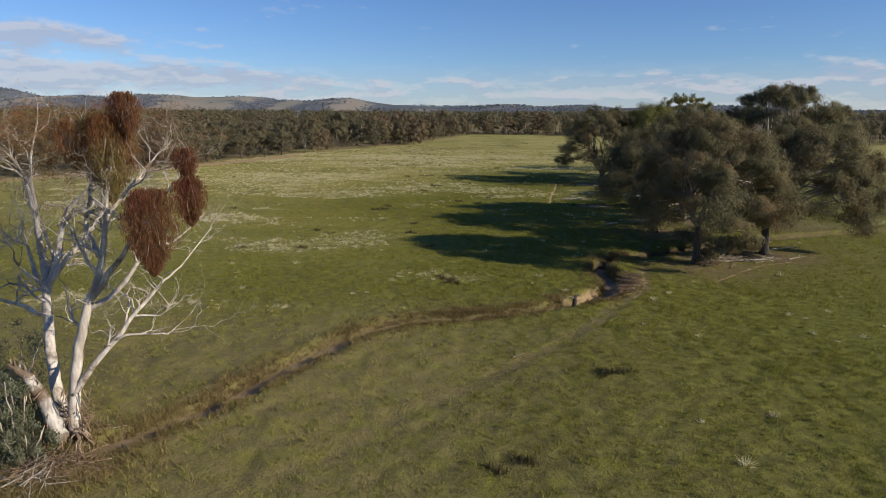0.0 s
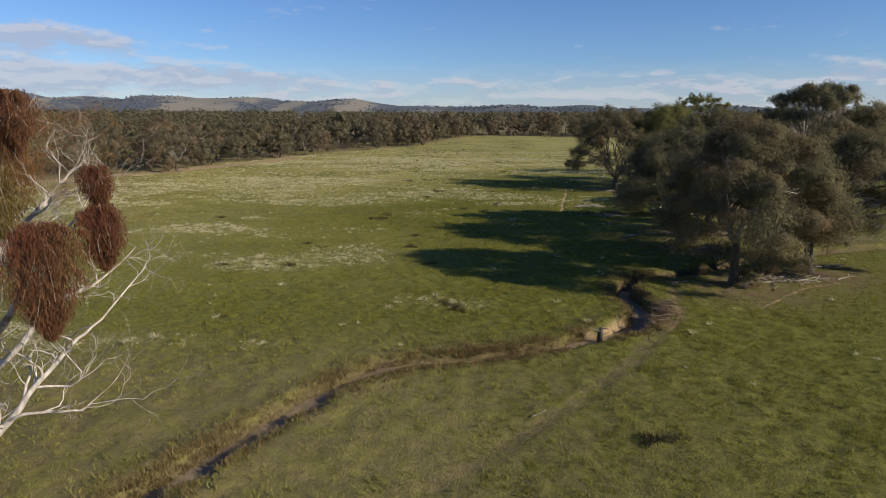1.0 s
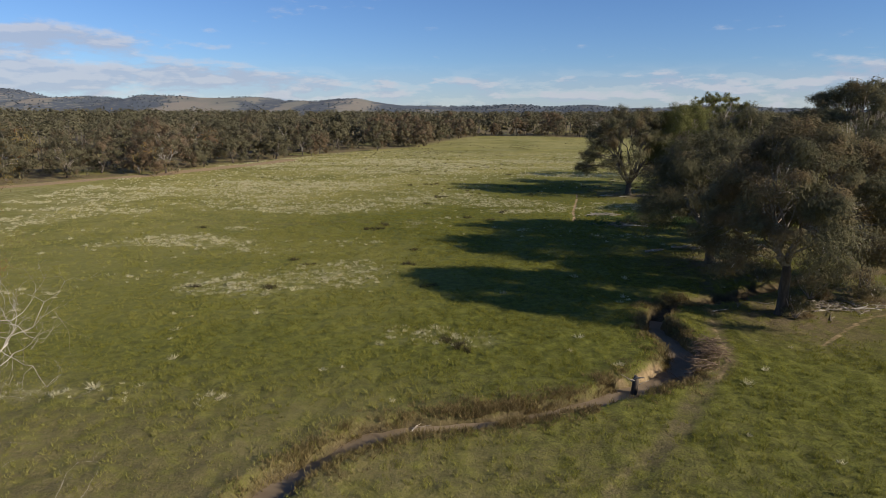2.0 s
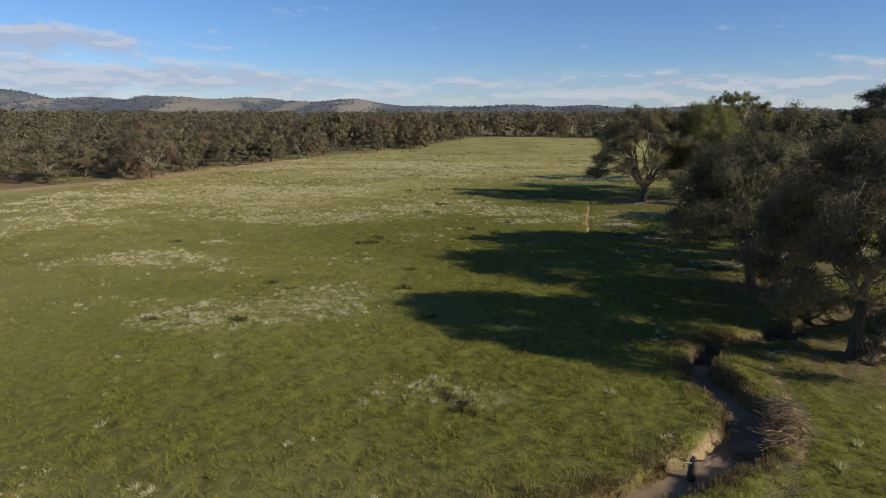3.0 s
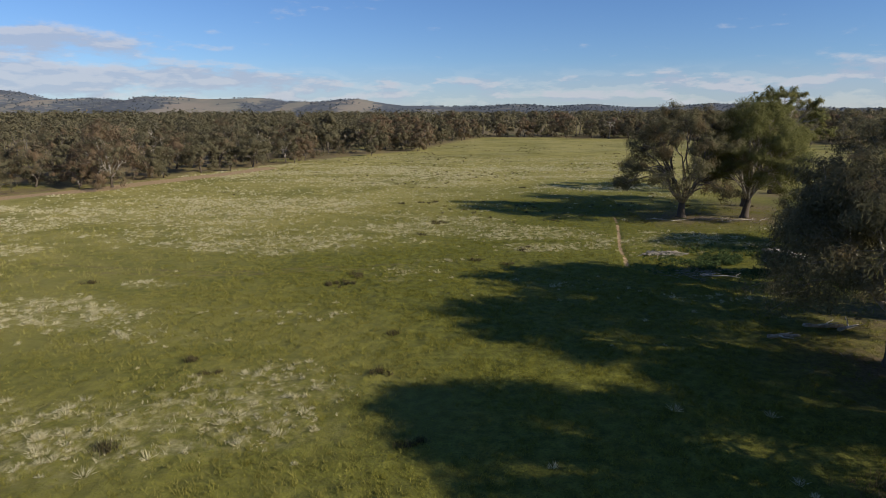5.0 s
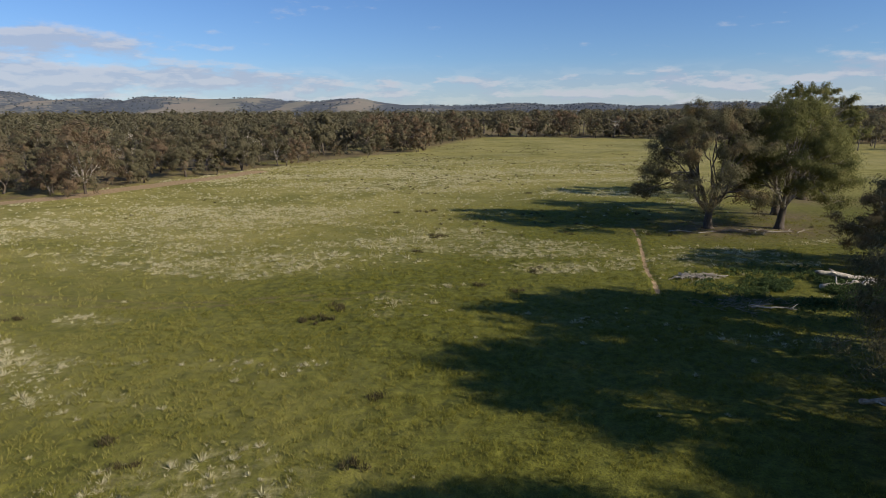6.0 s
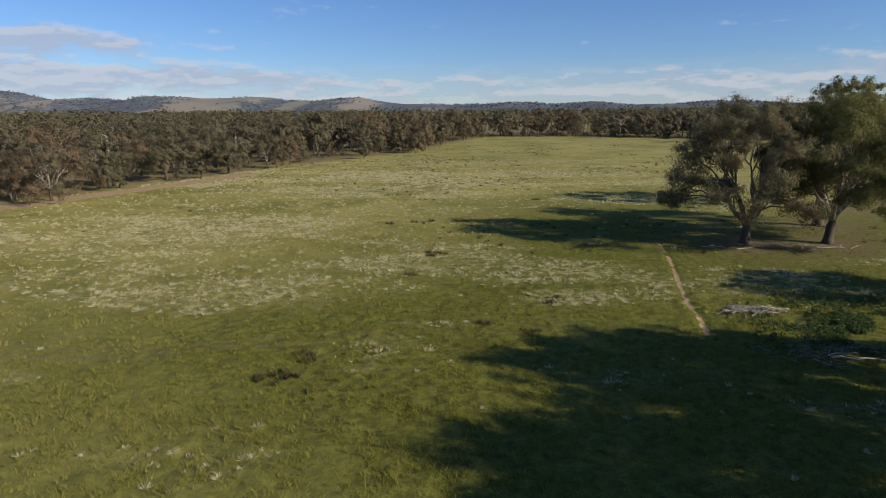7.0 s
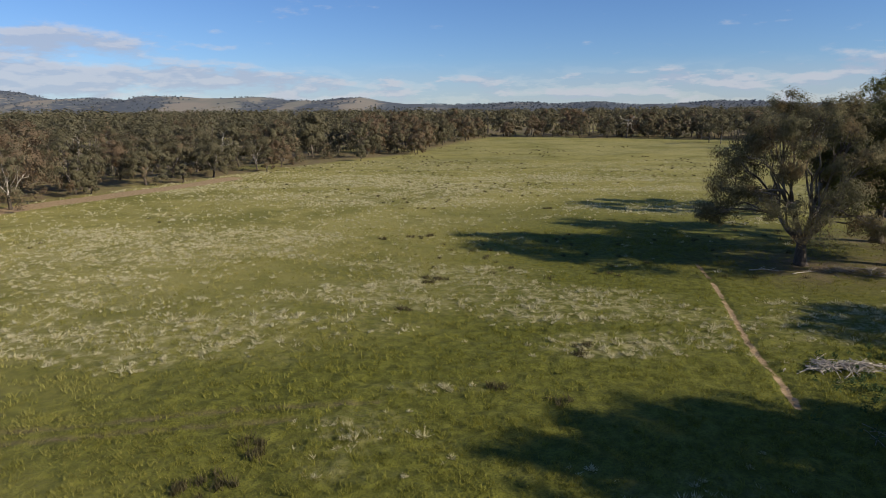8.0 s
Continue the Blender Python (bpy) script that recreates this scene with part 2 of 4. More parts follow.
# ---- mesh building ----
class Geo:
    """Collects vertices, triangles and quads; makes one mesh."""

    def __init__(self):
        self.v, self.t, self.q, self.count = [], [], [], 0

    def add(self, verts, tris=None, quads=None):
        verts = np.asarray(verts, dtype=np.float64).reshape(-1, 3)
        if tris is not None and len(tris):
            self.t.append(np.asarray(tris, dtype=np.int64) + self.count)
        if quads is not None and len(quads):
            self.q.append(np.asarray(quads, dtype=np.int64) + self.count)
        self.v.append(verts)
        self.count += len(verts)

    def mesh(self, name, material, smooth=False):
        me = bpy.data.meshes.new(name)
        v = np.concatenate(self.v)
        t = np.concatenate(self.t) if self.t else np.zeros((0, 3), np.int64)
        q = np.concatenate(self.q) if self.q else np.zeros((0, 4), np.int64)
        me.vertices.add(len(v))
        me.vertices.foreach_set("co", v.astype(np.float32).ravel())
        loops = np.concatenate([t.ravel(), q.ravel()])
        me.loops.add(len(loops))
        me.loops.foreach_set("vertex_index", loops.astype(np.int32))
        me.polygons.add(len(t) + len(q))
        starts = np.concatenate([np.arange(len(t)) * 3, len(t) * 3 + np.arange(len(q)) * 4])
        me.polygons.foreach_set("loop_start", starts.astype(np.int32))
        me.update(calc_edges=True)
        if smooth:
            me.polygons.foreach_set("use_smooth", np.ones(len(me.polygons), dtype=bool))
        me.materials.append(material)
        return me


def part(name, geo, material, parent=None, label="", smooth=False):
    ob = new(name, geo.mesh(name, material, smooth))
    if parent:
        ob.parent = parent
    return tagged(ob, label)


def tube(geo, pts, radii, sides=6, cap=True):
    """A tapered, closed tube along points."""
    pts = np.asarray(pts, float)
    n = len(pts)
    tan = np.gradient(pts, axis=0)
    tan /= np.linalg.norm(tan, axis=1)[:, None] + 1e-9
    ref = np.array((1.0, 0, 0)) if abs(tan[0][0]) < 0.8 else np.array((0, 1.0, 0))
    ang = np.arange(sides) / sides * 2 * math.pi
    verts = []
    for i in range(n):
        a = np.cross(tan[i], ref)
        a /= np.linalg.norm(a) + 1e-9
        b = np.cross(a, tan[i])
        ref = b
        verts.append(pts[i] + radii[i] * (np.cos(ang)[:, None] * a + np.sin(ang)[:, None] * b))
    quads = []
    for i in range(n - 1):
        for j in range(sides):
            quads.append((i * sides + j, i * sides + (j + 1) % sides, (i + 1) * sides + (j + 1) % sides, (i + 1) * sides + j))
    verts = np.concatenate(verts)
    tris = []
    if cap:
        verts = np.concatenate([verts, pts[:1], pts[-1:]])
        a, b = n * sides, n * sides + 1
        for j in range(sides):
            tris.append((a, (j + 1) % sides, j))
            tris.append((b, (n - 1) * sides + j, (n - 1) * sides + (j + 1) % sides))
    geo.add(verts, tris, quads)


def curve_points(points, n):
    """n points on a smooth curve through the given ones."""
    p = np.asarray(points, float)
    p = np.concatenate([2 * p[:1] - p[1:2], p, 2 * p[-1:] - p[-2:-1]])
    out = []
    for s in np.linspace(0, len(p) - 3 - 1e-6, n):
        i, f = int(s), s - int(s)
        a, b, c, d = p[i], p[i + 1], p[i + 2], p[i + 3]
        out.append(0.5 * (2 * b + (c - a) * f + (2 * a - 5 * b + 4 * c - d) * f * f + (3 * b - a - 3 * c + d) * f ** 3))
    return np.array(out)


def wander(rng, a, b, n, wob, sag=0.0):
    """A crooked way from a to b."""
    a, b = np.asarray(a, float), np.asarray(b, float)
    f = np.linspace(0, 1, n)[:, None]
    p = a + (b - a) * f
    k = np.cumsum(rng.normal(0, 1, (n, 3)), axis=0)
    k -= k[0] + (k[-1] - k[0]) * f
    p += k * wob * np.linalg.norm(b - a) / n
    p[:, 2] += sag * np.sin(f[:, 0] * math.pi)
    return p


def leaves(geo, rng, centres, per, radius, length, width, droop=0.6, flat=0.75, crown=None, hold=1.1, loose=0.34, shell=0.5):
    """Small pointed leaves scattered round the centres."""
    c = np.repeat(np.asarray(centres, float), per, axis=0)
    n = len(c)
    off = rng.normal(0, 1, (n, 3))
    off /= np.linalg.norm(off, axis=1)[:, None]
    off *= (rng.random(n) ** shell)[:, None] * np.repeat(np.broadcast_to(radius, len(centres)), per)[:, None]
    off[:, 2] *= flat
    c = c + off
    # leaves face outwards from their clump and crown, loosely
    face = off / (np.linalg.norm(off, axis=1)[:, None] + 1e-9) + rng.normal(0, loose, (n, 3)) + np.array((0, 0, 0.25))
    if crown is not None:
        o = c - np.asarray(crown, float)
        face += hold * o / (np.linalg.norm(o, axis=1)[:, None] + 1e-9)
    d = rng.normal(0, 1, (n, 3)) + np.array((0, 0, -droop * 2))
    s = np.cross(d, face)
    s /= np.linalg.norm(s, axis=1)[:, None] + 1e-9
    d = np.cross(face, s)
    d /= np.linalg.norm(d, axis=1)[:, None] + 1e-9
    ln = (length * rng.uniform(0.6, 1.3, n))[:, None]
    wd = (width * rng.uniform(0.7, 1.3, n))[:, None]
    v = np.stack([c - d * ln / 2 + s * wd / 2, c - d * ln / 2 - s * wd / 2, c + d * ln / 2], axis=1).reshape(-1, 3)
    geo.add(v, np.arange(n * 3).reshape(n, 3))


def lattice(ix, iy, seed):
    h = (ix.astype(np.int64) * 374761393 + iy.astype(np.int64) * 668265263 + seed * 1442695041) & 0x7FFFFFFF
    h = ((h ^ (h >> 13)) * 1274126177) & 0x7FFFFFFF
    return ((h ^ (h >> 16)) & 0xFFFF) / 65535.0


def value_noise(x, y, size, seed=0, octaves=3):
    x, y = np.asarray(x, float), np.asarray(y, float)
    out, amp, total = np.zeros_like(x), 1.0, 0.0
    for o in range(octaves):
        u, v = x / size * 2 ** o, y / size * 2 ** o
        iu, iv = np.floor(u), np.floor(v)
        fu, fv = u - iu, v - iv
        fu, fv = fu * fu * (3 - 2 * fu), fv * fv * (3 - 2 * fv)
        a, b = lattice(iu, iv, seed + o), lattice(iu + 1, iv, seed + o)
        c, d = lattice(iu, iv + 1, seed + o), lattice(iu + 1, iv + 1, seed + o)
        out += amp * ((a + (b - a) * fu) * (1 - fv) + (c + (d - c) * fu) * fv)
        total += amp
        amp *= 0.5
    return out / total


def smooth(v, lo, hi):
    t = np.clip((np.asarray(v, float) - lo) / (hi - lo), 0, 1)
    return t * t * (3 - 2 * t)


def line_distance(x, y, line):
    """Distance to a broken line and the way along it, 0 to 1 for each stretch."""
    best, along = np.full(np.shape(x), 1e9), np.zeros(np.shape(x))
    for i in range(len(line) - 1):
        (ax, ay), (bx, by) = line[i], line[i + 1]
        dx, dy = bx - ax, by - ay
        f = np.clip(((x - ax) * dx + (y - ay) * dy) / (dx * dx + dy * dy), 0, 1)
        d = np.hypot(x - ax - f * dx, y - ay - f * dy)
        near = d < best
        best, along = np.where(near, d, best), np.where(near, i + f, along)
    return best, along


# ---- plan of the place ----
# creek: x, y, half width of the bed, depth of the bed
CREEK = [(-60, 12, 0.7, 0.9), (-30, 19, 0.7, 0.9), (-19, 22.3, 0.7, 0.9), (-15.0, 24.4, 0.6, 0.7), (-11.2, 28.8, 0.5, 0.7),
         (-9.3, 32.6, 0.55, 0.7), (-5.4, 39.2, 0.45, 0.7), (-2.2, 41.6, 0.7, 0.75), (2, 42.7, 0.5, 0.7), (6, 44.1, 0.4, 0.7),
         (10.4, 46.9, 0.7, 1.2), (13.0, 48.5, 0.8, 1.5), (15.3, 51.6, 0.75, 1.6), (15.2, 55.4, 0.7, 1.5), (15.4, 58.6, 0.6, 1.2),
         (17.8, 62.0, 0.5, 0.6), (22, 63.2, 0.6, 0.5), (27, 66.6, 0.6, 0.6), (34, 70.6, 0.8, 0.8), (50, 76, 0.6, 0.9), (80, 84, 0.6, 0.9)]
CREEK_LINE = curve_points([c[:2] for c in CREEK], 161)
CREEK_SIZE = np.array([np.interp(np.linspace(0, len(CREEK) - 1, 161), range(len(CREEK)), [c[i] for c in CREEK]) for i in (2, 3)]).T
CATTLE_PAD = curve_points([(-6.7, 21.6), (-1.6, 27.7), (4, 33.4), (10.2, 40.4), (14.4, 46.6), (17.2, 50.6), (19, 56.7), (20.4, 60.6), (24, 72)], 30)
BEND_PAD = curve_points([(14.4, 46.4), (16.6, 49.2), (17.9, 52.4), (18.9, 56.4), (20.4, 60.6)], 20)
FAR_PAD = curve_points([(23.4, 131), (22.9, 128), (21.8, 122.4), (20.1, 115.1), (18.8, 109.5), (18.0, 104.4), (17.3, 101)], 30)
WHEEL_TRACKS = ([(-44, 101), (-33.5, 99.4), (-24, 97.8), (-20.2, 98.2), (-15, 99.4), (-10.4, 100.5), (-4, 101.4)], [(-34, 97.4), (-24, 96.6), (-20.7, 97), (-16.3, 97.9), (-8, 99.4)])
POLE_PAD = [(24.9, 53.5), (28.5, 56.7), (31.5, 59), (34.8, 60.4)]
WOOD_EDGE = [(-190, 60), (-130, 103), (-87, 148), (-74, 170), (-64, 200), (-52, 226), (-36, 262), (-16, 296), (-4, 352), (14, 420), (40, 432),
             (85, 405), (130, 388), (175, 330), (240, 300), (420, 260)]
ROAD = [(-150, 70), (-112, 110), (-84, 148), (-71, 166), (-66, 178), (-60, 192), (-52, 212)]
# x, y, height, reach of the crown, trunk radius
GROVE = {"A": (25.2, 59.6, 14.6, 7.9, 0.36), "B": (26.3, 75.8, 13.6, 7.6, 0.38), "C": (34.2, 64.0, 13.8, 7.6, 0.42), "J": (44.6, 83.0, 18.7, 9.6, 0.5),
         "D": (33.0, 130.5, 16.6, 9.6, 0.5), "E": (41.8, 130.0, 17.2, 8.6, 0.46), "F": (42.2, 107.6, 9.2, 6.4, 0.32), "G": (59.0, 157.0, 20.0, 9.0, 0.55), "H": (46.6, 140.6, 17.0, 8.0, 0.5), "I": (33.0, 84.2, 15.8, 9.2, 0.4)}


def creek_profile(x, y):
    d, s = line_distance(x, y, CREEK_LINE)
    half = np.interp(s, np.arange(161), CREEK_SIZE[:, 0])
    deep = np.interp(s, np.arange(161), CREEK_SIZE[:, 1])
    return d + (value_noise(x, y, 1.5, 11) - 0.5) * 0.95, half, deep


def ground_z(x, y):
    x, y = np.asarray(x, float), np.asarray(y, float)
    d, half, deep = creek_profile(x, y)
    far = smooth(d, 2, 10)
    z = (value_noise(x, y, 18, 3) - 0.5) * 0.5 * far + (value_noise(x, y, 3.0, 5) - 0.5) * 0.10 * smooth(d, 0.8, 2)
    z = z - deep * (1 - smooth(d, half * 0.75, half + 0.55)) + 0.10 * np.exp(-((d - half - 1.2) / 0.6) ** 2)
    p, _ = line_distance(x, y, FAR_PAD)
    c, _ = line_distance(x, y, CATTLE_PAD)
    near = (1 - smooth(np.abs(x - 2), 22, 27)) * (1 - smooth(y, 112, 122)) * smooth(d, 0.9, 1.6)
    z = z + (value_noise(x, y, 0.8, 6, 2) - 0.5) * 0.24 * near
    for track in WHEEL_TRACKS:
        w, _ = line_distance(x, y, track)
        z = z - 0.06 * (1 - smooth(w, 0.08, 0.3))
    return z - 0.10 * (1 - smooth(p, 0.1, 0.45)) - 0.07 * (1 - smooth(c, 0.15, 0.75)) * smooth(d, 1.0, 2.0)


def dry_share(x, y):
    """Where dry straw-coloured grass stands among the green."""
    n = value_noise(x * 0.45, y, 9, 21, 4)
    reach = -0.05 * (1 - smooth(y, 85, 125)) + 0.045 * smooth(-x, -6, 10) * smooth(y, 74, 90) + 0.12 * smooth(y, 78, 135) + 0.08 * smooth(y, 130, 260) - 0.05 * smooth(x, 5, 22) * (1 - smooth(y, 130, 180))
    for cx, cy, rx, ry in ((-14, 67, 7, 2.2), (-12.5, 69.2, 4.0, 1.6), (-19.5, 66, 3.2, 2.2), (-33, 84, 7, 2.4), (-27, 94, 6, 2.2), (-40, 112, 7, 3), (-28, 110, 8, 3), (-48, 107, 6, 3.4), (-31, 88, 5, 2.2), (-20.6, 65.4, 2.6, 1.6), (9.5, 110, 3, 1.8), (20, 210, 10, 9)):
        reach = reach + 0.27 * np.exp(-(((x - cx) / rx) ** 2 + ((y - cy) / ry) ** 2))
    for cx, cy, rx, ry in ((2, 99, 11, 7), (-18, 83, 9, 5), (-9, 112, 12, 8)):
        reach = reach - 0.16 * np.exp(-(((x - cx) / rx) ** 2 + ((y - cy) / ry) ** 2))
    return smooth(n + reach, 0.62, 0.78) * 0.9


def ripe_share(x, y):
    """How far the green has turned to olive and yellow."""
    v = 0.14 + 0.86 * smooth(y, 70, 175) + 0.12 * (1 - smooth(y, 30, 50)) * smooth(-x, -6, 8) + 0.36 * smooth(-x, 4, 30) * smooth(y, 70, 100) - 0.8 * smooth(x, -8, 18) * (1 - smooth(y, 140, 210)) + (value_noise(x * 0.5, y, 26, 25, 3) - 0.5) * 1.1
    return np.clip(v, 0, 1)


def bare_share(x, y):
    pad, _ = line_distance(x, y, FAR_PAD)
    bend, _ = line_distance(x, y, BEND_PAD)
    pole, _ = line_distance(x, y, POLE_PAD)
    road, _ = line_distance(x, y, ROAD)
    v = np.maximum((1 - smooth(pad, 0.05, 0.34)) * smooth(value_noise(x, y, 2.2, 95), 0.15, 0.5), 0.46 * (1 - smooth(bend, 0.05, 0.42)))
    v = np.maximum(v, 0.55 * (1 - smooth(pole, 0.1, 0.35)))
    v = np.maximum(v, 0.95 * (1 - smooth(road, 1.9, 3.4 + 1.5 * value_noise(x, y, 12, 8))))
    d, half, deep = creek_profile(x, y)
    steep = np.exp(-((d - half - 0.2) / 0.3) ** 2) * smooth(deep, 0.95, 1.25) * smooth(value_noise(x, y, 2.5, 91), 0.42, 0.62) * (x < 15.5) * (y < 60)
    gully = 0.28 * np.exp(-((x - 20.0) / 2.4) ** 2 - ((y - 64.2) / 1.6) ** 2)
    return np.maximum(np.maximum(v, 0.66 * steep), gully)


def mud_share(x, y):
    d, half, deep = creek_profile(x, y)
    return (1 - smooth(d, half + 0.1, half + 0.45)) * (1 - 0.75 * smooth(deep, 0.95, 1.3) * smooth(d, half * 0.5, half * 0.9))


def litter_share(x, y):
    v = np.zeros(np.shape(x))
    for tx, ty, h, reach, r in GROVE.values():
        v = np.maximum(v, 0.95 * np.exp(-(np.hypot(x - tx - 0.8, y - ty + 0.9) / (reach * 0.7)) ** 2))
    v = np.maximum(v, np.exp(-(np.hypot(x + 16.6, y - 22.6) / 4.2) ** 2))
    c, _ = line_distance(x, y, CATTLE_PAD)
    v = np.maximum(v, 0.62 * (1 - smooth(c, 0.3, 0.95)))
    v = np.maximum(v, 0.52 * smooth(-x, -32, 10) * (1 - smooth(y, 36, 54)))
    v = np.maximum(v, 0.6 * np.exp(-(np.hypot((x - 33) / 1.8, y - 63) / 5) ** 2))
    for track in WHEEL_TRACKS:
        w, _ = line_distance(x, y, track)
        v = np.maximum(v, 0.55 * (1 - smooth(w, 0.1, 0.35)))
    d, half, deep = creek_profile(x, y)
    v = np.maximum(v, (1 - smooth(d, half + 0.2, half + 0.9)) * 0.7)
    return np.maximum(v, 0.95 * wood_side(x, y) * smooth(value_noise(x, y, 14, 31), 0.2, 0.45))


def wood_side(x, y):
    """1 on the woodland's side of its edge."""
    edge = np.asarray(WOOD_EDGE, float)
    left = smooth(np.interp(np.clip(y, 60, 420), edge[:10, 1], edge[:10, 0]) - x, -4, 4)
    back = smooth(y - np.interp(x, edge[9:, 0], edge[9:, 1]), -4, 4)
    return np.maximum(left * (x < 14), back * (x >= 14))


# ---- ground ----
def spread_steps(lo, hi, step, reach, most, ends, grow):
    """Even steps from lo to hi, growing slowly to at most `most` within reach, then fast to the ends."""
    mid = list(np.arange(lo, hi + 1e-6, step))
    for sign, near, end, g in ((-1, reach[0], ends[0], grow[0]), (1, reach[1], ends[1], grow[1])):
        s, v = step, (lo if sign < 0 else mid[-1])
        side = []
        while (v - end) * sign < 0:
            s = min(s * 1.08, most) if (v - near) * sign < 0 else s * g
            v += sign * s
            side.append(v)
        mid = side[::-1] + mid if sign < 0 else mid + side
    return np.array(mid)


def build_ground():
    xs = spread_steps(-22, 26, 0.3, (-100, 80), 1.5, (-4600, 4600), (1.16, 1.16))
    ys = spread_steps(21, 120, 0.3, (15, 260), 1.5, (-4600, 4800), (1.3, 1.14))
    gx, gy = np.meshgrid(xs, ys)
    x, y = gx.ravel(), gy.ravel()
    g = Geo()
    nx, ny = len(xs), len(ys)
    i = (np.arange(ny - 1)[:, None] * nx + np.arange(nx - 1)[None, :]).ravel()
    g.add(np.stack([x, y, ground_z(x, y)], 1), None, np.stack([i, i + 1, i + nx + 1, i + nx], 1))
    ob = part("ground", g, M_GROUND, smooth=True)
    for name, f in (("dry", dry_share), ("ripe", ripe_share), ("bare", bare_share), ("mud", mud_share), ("litter", litter_share)):
        a = ob.data.attributes.new(name, "FLOAT", "POINT")
        a.data.foreach_set("value", f(x, y).astype(np.float32))
    return tagged(ob, "green and straw-coloured grazed paddock with worn cattle pads", "ground", kind="structure")


build_ground()


def build_water():
    g = Geo()
    line, size = CREEK_LINE[:116], CREEK_SIZE[:116]
    tan = np.gradient(line, axis=0)
    tan /= np.linalg.norm(tan, axis=1)[:, None]
    side = np.stack([-tan[:, 1], tan[:, 0]], 1) * (size[:, :1] + 0.6)
    n = len(line)
    z = (-0.48 - 0.34 * smooth(line[:, 0], 6.0, 12.0))[:, None]
    a, b = np.concatenate([line - side, z], 1), np.concatenate([line + side, z], 1)
    i = np.arange(n - 1)
    g.add(np.concatenate([a, b]), None, np.stack([i, i + 1, i + 1 + n, i + n], 1))
    tagged(part("water", g, M_WATER, smooth=True), "shallow muddy brown water in a narrow creek bed", "creek", kind="structure")


build_water()


def hills():
    """A low range far behind the woods."""
    xs, ys = np.arange(-4600, 4601, 22.0), np.arange(2300, 4500, 40.0)
    gx, gy = np.meshgrid(xs, ys)
    x, y = gx.ravel(), gy.ravel()
    crest = np.interp(x, (-4600, -3200, -2500, -2230, -2120, -2024, -1904, -1800, -1716, -1645, -1530, -1468, -1352, -1093, -950, -864, -779, -636, -578, -464, -350, -265, -38, 103, 244, 357, 470, 638, 806, 946, 1084, 1290, 1500, 1640, 2100, 4600),
                      (150, 170, 156, 138, 115, 82, 103, 106, 94, 78, 80, 97, 104, 99, 92, 80, 70, 70, 80, 80, 70, 60, 50, 53, 60, 57, 48, 56, 45, 41, 48, 56, 50, 43, 30, 30))
    lump = value_noise(x, y, 300, 41, 5) - 0.5
    rise = np.sin(np.clip((y - 2300) / 900, 0, 1) * math.pi / 2) ** 1.5 * (1 - 0.75 * smooth(y, 3220, 3700))
    z = (crest - 4) * rise * (1 + lump * 0.3) + lump * 22 * rise * (1 - 0.7 * smooth(y, 3000, 3200)) - 4
    # bare grassy spurs
    clear = np.zeros(len(x))
    for cx, w in ((-1840, 70), (-1150, 150), (-980, 80), (-720, 40), (-420, 70)):
        clear = np.maximum(clear, np.exp(-((x - cx) / w) ** 2))
    clear = clear * smooth(3150 - y, 0, 120) * smooth(value_noise(x, y, 140, 44, 3), 0.2, 0.5)
    g = Geo()
    nx, ny = len(xs), len(ys)
    i = (np.arange(ny - 1)[:, None] * nx + np.arange(nx - 1)[None, :]).ravel()
    g.add(np.stack([x, y, z], 1), None, np.stack([i, i + 1, i + nx + 1, i + nx], 1))
    rng = np.random.default_rng(55)
    scrub = Geo()
    pick = rng.choice(len(x), 15000, replace=False)
    pick = pick[(value_noise(x[pick], y[pick], 300, 47, 3) > 0.40) & (rng.random(len(pick)) > clear[pick] * 1.1) & (y[pick] < 3300) & (np.abs(x[pick]) < 3600)]
    jitter = rng.uniform(-11, 11, (len(pick), 2))
    cs = np.stack([x[pick] + jitter[:, 0], y[pick] + jitter[:, 1], z[pick] + 3], 1)
    leaves(scrub, rng, cs, 9, 4.5, 5.5, 4.5, 0.1)
    tagged(part("hazed_hill_scrub", scrub, M_HAZED_SCRUB), "dark scattered trees on the slopes and crests of far hills, tinted blue-grey for haze", "trees", kind="stuff")
    ob = part("hills", g, M_HAZED_HILL, smooth=True)
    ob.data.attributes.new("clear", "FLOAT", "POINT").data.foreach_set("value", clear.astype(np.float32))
    tagged(ob, "low scrubby hills with bare grassy slopes far off, haze painted into their colour", "hills", kind="structure")


hills()


